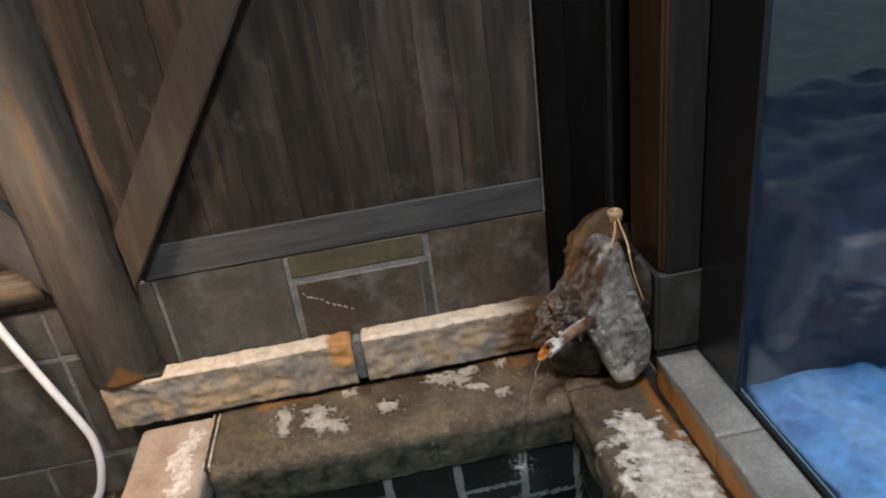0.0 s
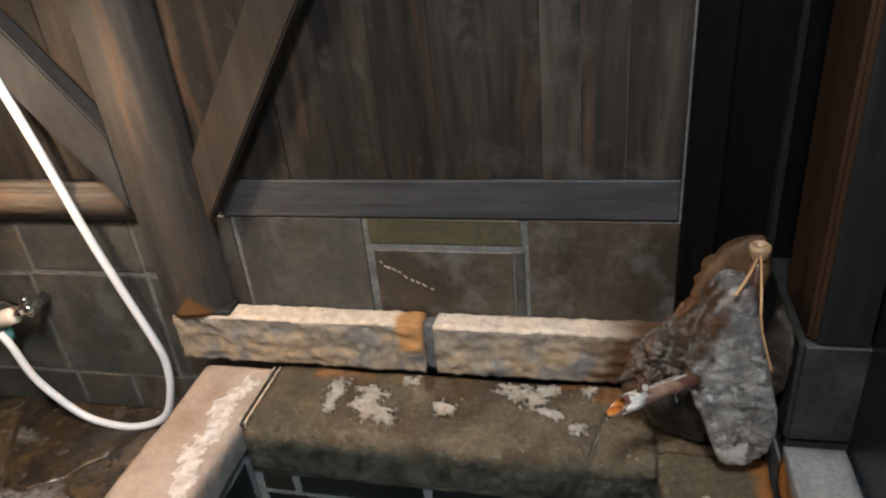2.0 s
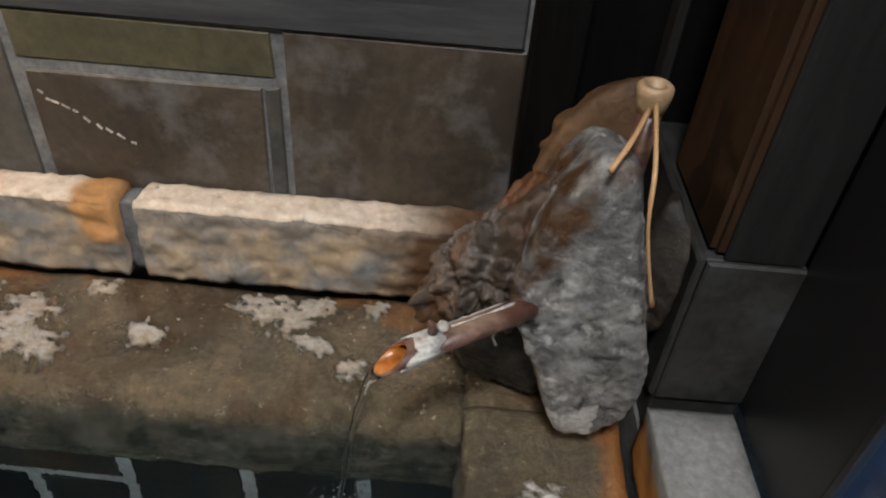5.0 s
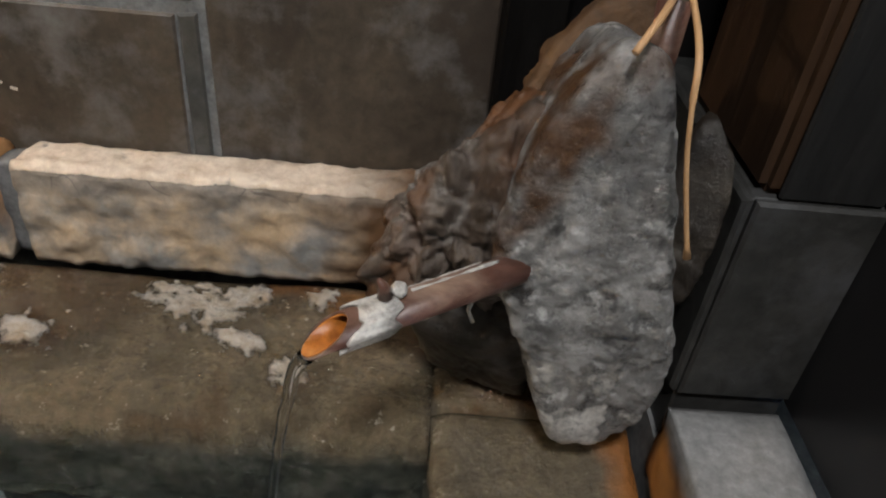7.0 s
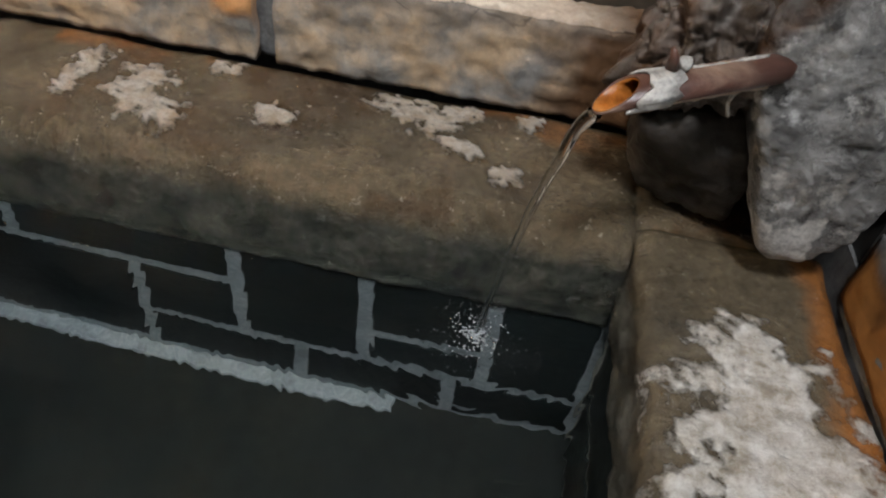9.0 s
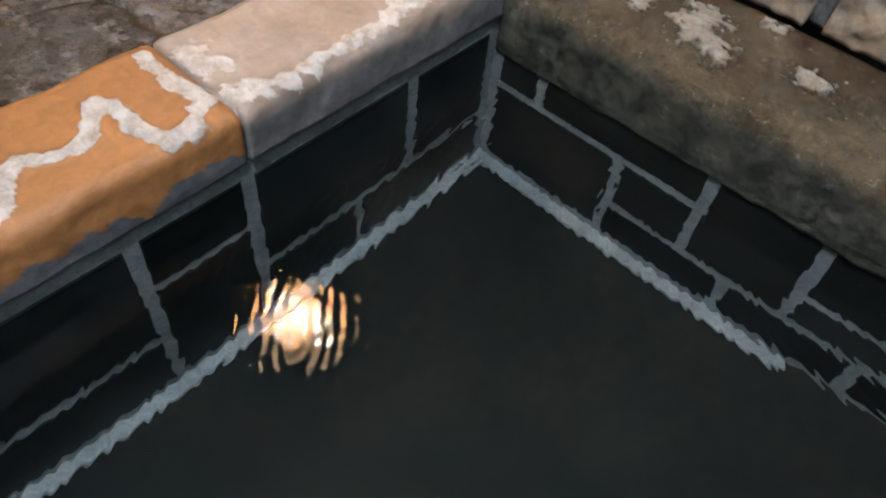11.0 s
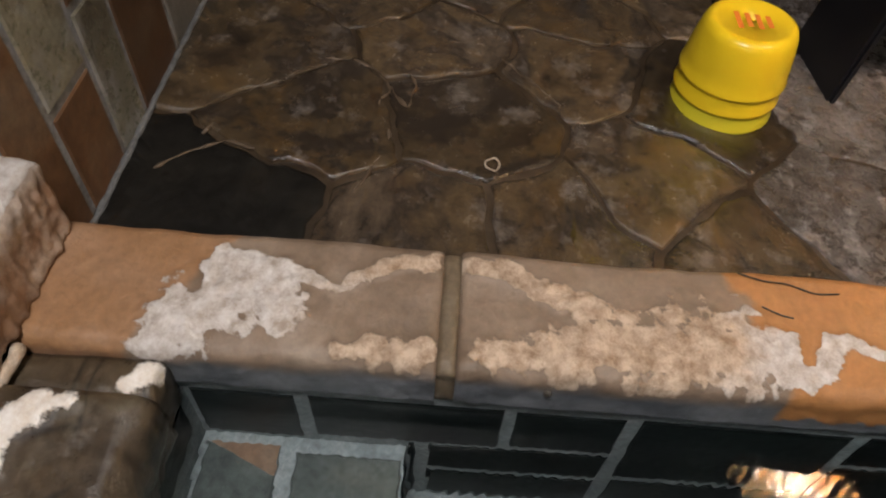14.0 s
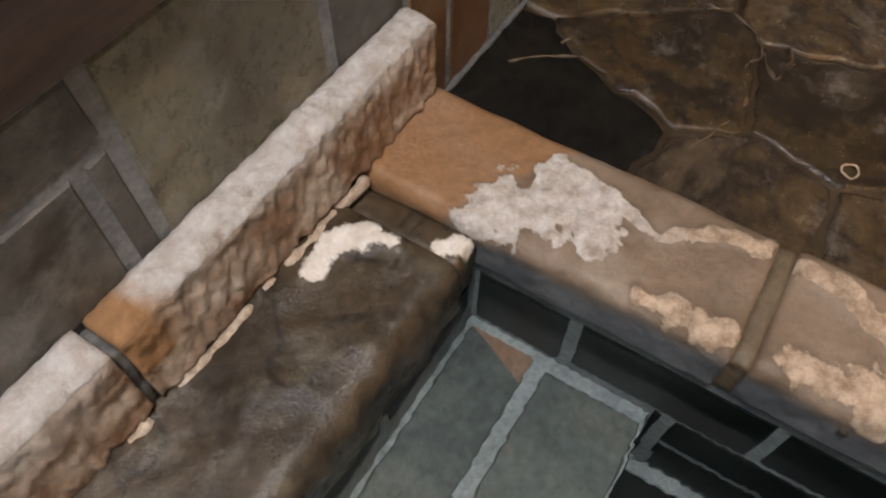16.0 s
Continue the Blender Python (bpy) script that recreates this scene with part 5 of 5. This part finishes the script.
# ---- yellow bowls, upside down in a stack ----
def bowl(at, material, label):
    outer = [(0.1140, 0.0), (0.1155, 0.002), (0.1155, 0.006), (0.1130, 0.010), (0.1100, 0.034), (0.1050, 0.066), (0.0985, 0.094), (0.0930, 0.106), (0.0830, 0.1115), (0.076, 0.1125), (0.072, 0.110), (0.004, 0.110)]
    inner = [(0.004, 0.106), (0.078, 0.106), (0.090, 0.101), (0.104, 0.05), (0.1105, 0.002), (0.1112, 0.0)]
    ob = part("washbowl", lathe_bm(outer + inner, 56), material, None, label, True)
    ob.location, ob.scale = at, (0.83, 0.83, 0.93)
    return tagged(ob, "", "bowl", "stacked bowls")


bz = floor_z(-0.86) + 0.004
bowl((-0.655, -0.866, bz), M_YELLOWGREEN, "lime-yellow plastic washbowl upside down on the floor")
bowl((-0.655, -0.866, bz + 0.036), M_YELLOW, "yellow plastic washbowl upside down in a stack")
top_bowl = bowl((-0.655, -0.866, bz + 0.072), M_YELLOW, "yellow plastic washbowl with orange print topping a stack")
for k in range(4):
    part("print_bar", box_bm(-0.03 + 0.004 * k, 0.03 - 0.006 * (k % 2), -0.036 + 0.021 * k, -0.036 + 0.021 * k + 0.011, 0.1103, 0.1106), M_ORANGE, top_bowl, "orange print")


# ---- small marks on floor, tile and coping ----
random.seed(8)
for k in range(9):
    x, z = 0.318 + 0.0125 * k + random.uniform(-.002, .002), 0.236 - 0.0075 * k + random.uniform(-.003, .003)
    w = random.uniform(0.003, 0.008)
    bm = box_bm(x - w, x + w, -0.0006, 0.0004, z - 0.0016, z + 0.0016)
    bmesh.ops.rotate(bm, verts=bm.verts, cent=(x, 0, z), matrix=Matrix.Rotation(random.uniform(0.2, 0.9), 3, "Y"))
    part("scratch", bm, M_DEPOSIT, wall_back, "pale scratch")
pts = [(0.014 * math.cos(a) * (1 + 0.15 * math.sin(3 * a)), 0.012 * math.sin(a), 0.0) for a in [2 * math.pi * k / 22 for k in range(22)]]
ring = tagged(part("fossil_ring", sweep_bm(pts + pts[:1], [0.0018 + 0.0012 * ns(k * 0.9, 0, 0, 1.0) for k in range(23)], 8), M_CREAMCRUST, None, "small pale ring of deposit on a flagstone", True), "", "deposit")
ring.location = (-0.405, -1.295, floor_z(-1.295) + 0.009)
nail = tagged(part("nail_head", sweep_bm([(0.052, -1.235, -0.032), (0.0625, -1.235, -0.032), (0.064, -1.235, -0.032)], [0.005, 0.005, 0.003], 14), M_ROCKDARK, None, "black nail head in the coping face", True), "", "nail")

# ---- black bath stools ----
def stool(at, turn):
    ob = empty("bath_stool", at, label="black plastic bath stool with splayed side legs", category="stool", group="bath stools")
    ob.rotation_euler = (0, 0, radians(turn))
    seat = part("seat", box_bm(-0.105, 0.105, -0.135, 0.135, 0.225, 0.245, 0.008, 3), M_BLACKPLASTIC, ob)
    for s in (-1, 1):
        bm = box_bm(-0.095, 0.095, -0.010, 0.010, 0.0, 0.235, 0.006, 2)
        for v in bm.verts:
            v.co.y += s * (0.118 + 0.028 * (1 - v.co.z / 0.235))
            v.co.x *= 1.12 - 0.12 * v.co.z / 0.235
        part("leg", bm, M_BLACKPLASTIC, ob)
    part("stretcher", box_bm(-0.012, 0.012, -0.125, 0.125, 0.10, 0.125, 0.004), M_BLACKPLASTIC, ob)
    part("label_bar", box_bm(0.1055, 0.1065, -0.07, 0.07, 0.228, 0.242), M_WHITEPRINT, ob, "white print")
    return ob


st1 = stool((-0.80, -0.50, floor_z(-0.50) + 0.004), 4)
copy_thing(st1, pose(-1.02, -0.95, floor_z(-0.95) + 0.004, 0, 0, -8))

# ---- pendant lamp over the rim ----
pendant = empty("pendant_lamp", tuple(LAMP), label="hanging lamp with a glowing tan paper shade", category="lamp")
bm = lathe_bm([(0.100, -0.06), (0.102, -0.055), (0.085, 0.05), (0.04, 0.085), (0.036, 0.083), (0.08, 0.046), (0.097, -0.056), (0.097, -0.06)], 36)
bm.faces.ensure_lookup_table()
caps = [f for f in bm.faces if len(f.verts) > 4]
bmesh.ops.delete(bm, geom=caps, context="FACES_ONLY")
sh = part("shade", bm, M_SHADE, pendant, "", True)
bm = bmesh.new()
bmesh.ops.create_uvsphere(bm, u_segments=20, v_segments=12, radius=0.042)
for v in bm.verts:
    v.co.z -= 0.025
bl = part("bulb", bm, M_BULB, pendant, "bright warm bulb", True)
bl.visible_shadow = False
part("cord", sweep_bm([(0, 0, 0.06), (0, 0, 2.3 - LAMP.z)], 0.004, 8), M_CORD, pendant)
part("socket", lathe_bm([(0.018, 0.0), (0.02, 0.04), (0.015, 0.08)], 16, (0, 0, 0.01)), M_CORD, pendant)

# ---- unseen round ceiling lamp, added over the bath ----
added_fixture = empty("ceiling_lamp", tuple(ADDED_LAMP), label="unseen round ceiling lamp, added over the bath", category="lamp")
part("housing", lathe_bm([(0.19, 0.0), (0.20, 0.01), (0.20, 0.085), (0.18, 0.0995)], 40), M_CREAM, added_fixture, "", True)

# ---- yard outside the window ----
bm = bmesh.new()
n = 60
vs = [[None] * (n + 1) for _ in range(n + 1)]
for i in range(n + 1):
    for j in range(n + 1):
        x, y = 1.21 + 1.5 * i / n, -2.0 + 2.6 * j / n
        fall_off = max(0.0, min(1.0, (y + 0.345 + 0.05 * fractal(x, 0, 0, 5)) / 0.05))
        h = 0.02 - 0.24 * fall_off + 0.022 * fractal(x, y, 0, 7)
        vs[i][j] = bm.verts.new((x, y, h))
for i in range(n):
    for j in range(n):
        bm.faces.new((vs[i][j], vs[i + 1][j], vs[i + 1][j + 1], vs[i][j + 1]))
bmesh.ops.solidify(bm, geom=bm.faces[:], thickness=0.01)
tagged(part("tarpaulin", bm, M_TARPHAZE, None, "rumpled blue tarpaulin in the yard, paled for the haze on the glass", True), "", "tarpaulin")
bm = bmesh.new()
vs = [[None] * 41 for _ in range(41)]
for i in range(41):
    for j in range(41):
        x, y = 1.26 + 1.6 * i / 40, -0.22 + 1.3 * j / 40
        h = -0.26 + 0.44 * min(1.0, (x - 1.26) / 0.35) * min(1.0, j / 4) + 0.05 * fractal(x, y, 5, 5)
        vs[i][j] = bm.verts.new((x, y, h))
for i in range(40):
    for j in range(40):
        bm.faces.new((vs[i][j], vs[i + 1][j], vs[i + 1][j + 1], vs[i][j + 1]))
bmesh.ops.solidify(bm, geom=bm.faces[:], thickness=0.01)
tagged(part("tarpaulin", bm, M_TARPSHADE, None, "tarpaulin draped over a heap in the yard, navy for its shaded side", True), "", "tarpaulin")
fence = empty("yard_fence", (3.2, 0, -0.3), label="grey board fence outside the window", category="fence")
for k in range(24):
    part("board", box_bm(0.0, 0.03, -2.4 + 0.16 * k, -2.4 + 0.16 * k + 0.152, 0.0, 2.6, 0.003), M_FENCE, fence)
for z in (0.4, 2.0):
    part("rail", box_bm(0.031, 0.08, -2.4, 1.44, z, z + 0.09, 0.003), M_FENCE, fence)


# ---- flagstones of the washing floor ----
def clip_poly(poly, px, py, nx, ny):
    out = []
    for k in range(len(poly)):
        a, b = poly[k], poly[(k + 1) % len(poly)]
        da, db = (a[0] - px) * nx + (a[1] - py) * ny, (b[0] - px) * nx + (b[1] - py) * ny
        if da <= 0:
            out.append(a)
        if da * db < 0:
            t = da / (da - db)
            out.append((a[0] + t * (b[0] - a[0]), a[1] + t * (b[1] - a[1])))
    return out


random.seed(21)
seeds = [(-.47, -1.60), (-.63, -1.74), (-.50, -1.34), (-.24, -1.40), (-.29, -1.18), (-.42, -1.02), (-.26, -.87), (-.37, -.68), (-.23, -.50), (-.45, -.43), (-.63, -.90), (-.71, -1.14), (-.76, -1.42),
         (-.71, -.62), (-.26, -.24), (-.50, -.15), (-.73, -.30)]
while len(seeds) < 58:
    p = (random.uniform(-1.72, -0.88), random.uniform(Y_FRONT, 0.0))
    apart = random.uniform(0.10, 0.24)
    if all(math.hypot(p[0] - q[0], (p[1] - q[1])) > apart for q in seeds):
        seeds.append(p)
    elif random.random() < 0.002:
        break
seeds = [q for q in seeds if math.hypot(q[0] + 0.27, q[1] + 1.70) > 0.16] + [(-0.27, -1.70)]
for s in seeds:
    poly = [(-1.79, Y_FRONT - 0.05), (-0.05, Y_FRONT - 0.05), (-0.05, 0.05), (-1.79, 0.05)]
    for q in seeds:
        if q != s:
            dx, dy = q[0] - s[0], q[1] - s[1]
            d = math.hypot(dx, dy)
            gap = 0.0045
            poly = clip_poly(poly, s[0] + dx / 2 - dx / d * gap, s[1] + dy / 2 - dy / d * gap, dx / d, dy / d)
    if len(poly) < 3:
        continue
    cx, cy = sum(p[0] for p in poly) / len(poly), sum(p[1] for p in poly) / len(poly)
    loop = []
    for k in range(len(poly)):
        a, b = poly[k], poly[(k + 1) % len(poly)]
        m = max(1, int(math.hypot(b[0] - a[0], b[1] - a[1]) / 0.02))
        loop += [(a[0] + (b[0] - a[0]) * i / m, a[1] + (b[1] - a[1]) * i / m) for i in range(m)]
    verts, faces = [], []
    lift = random.uniform(0.0, 0.004)
    levels = [(1.0, -0.006), (0.990, 0.0025), (0.95, 0.0038), (0.75, 0.004), (0.5, 0.004), (0.25, 0.004)]
    for sc, h in levels:
        for x, y in loop:
            px, py = cx + (x - cx) * sc, cy + (y - cy) * sc
            px, py = px + 0.030 * fractal(px, py, 0.0, 6) + 0.006 * ns(px, py, 2.0, 35), py + 0.030 * fractal(px, py, 4.0, 6) + 0.006 * ns(px, py, 6.0, 35)
            px, py = min(px, -0.09), max(min(py, -0.002), Y_FRONT + 0.002)
            verts.append((px, py, floor_z(py) + h + (lift + 0.004 * fractal(px, py, 0, 9) if h > 0 else 0)))
    verts.append((cx, cy, floor_z(cy) + 0.006 + lift + 0.004 * fractal(cx, cy, 0, 9)))
    m = len(loop)
    for r in range(len(levels) - 1):
        faces += [(r * m + k, r * m + (k + 1) % m, (r + 1) * m + (k + 1) % m, (r + 1) * m + k) for k in range(m)]
    base = (len(levels) - 1) * m
    faces += [(base + k, base + (k + 1) % m, len(verts) - 1) for k in range(m)]
    black = math.hypot(s[0] + 0.27, s[1] + 1.70) < 0.01
    brown = (cx > -1.2 and (cy < -0.80 or cy > -0.33)) or random.random() < 0.15
    data_part("flagstone", verts, faces, M_FLAGBLACK if black else M_FLAGBROWN if brown else M_FLAG, floor_bed, "", True)

# cream veins of deposit winding over the flagstones
VEINS = (((-.314, -1.82), (-.352, -1.78), (-.391, -1.732), (-.383, -1.68), (-.397, -1.62), (-.373, -1.583)),
         ((-.31, -1.511), (-.384, -1.484), (-.454, -1.469), (-.515, -1.50), (-.573, -1.482), (-.635, -1.541), (-.634, -1.604), (-.60, -1.66), (-.546, -1.698), (-.401, -1.767)),
         ((-.729, -1.39), (-.734, -1.323), (-.698, -1.279), (-.639, -1.225), (-.584, -1.174)),
         ((-.573, -1.482), (-.532, -1.448), (-.580, -1.440), (-.640, -1.455)))
for k, line in enumerate(VEINS):
    pts = []
    for p in smooth_path([(x, y, 0.0) for x, y in line], 10):
        x, y = p.x + 0.008 * ns(p.x, p.y, k, 30), p.y + 0.008 * ns(p.x, p.y, k + 5, 30)
        pts.append((x, y, floor_z(y) + 0.0052 + 0.004 * fractal(x, y, 0, 9)))
    part("vein", sweep_bm(pts, [max(0.0007, 0.0022 + 0.004 * ns(i * 0.23, k, 3, 1.0)) for i in range(len(pts))], 8), M_VEIN, floor_bed, "tan vein of deposit", True)
pts = [(-0.118 - 0.012 * k, Y_FRONT + 0.004 + 0.0015 * ns(k * 0.4, 2, 0, 1.0), floor_z(Y_FRONT) + 0.006) for k in range(110)]
part("wall_joint", sweep_bm(pts, [0.0055 + 0.0025 * ns(k * 0.5, 8, 0, 1.0) for k in range(110)], 8), M_GROUT, floor_bed, "pale grout line at the foot of the wall", True)
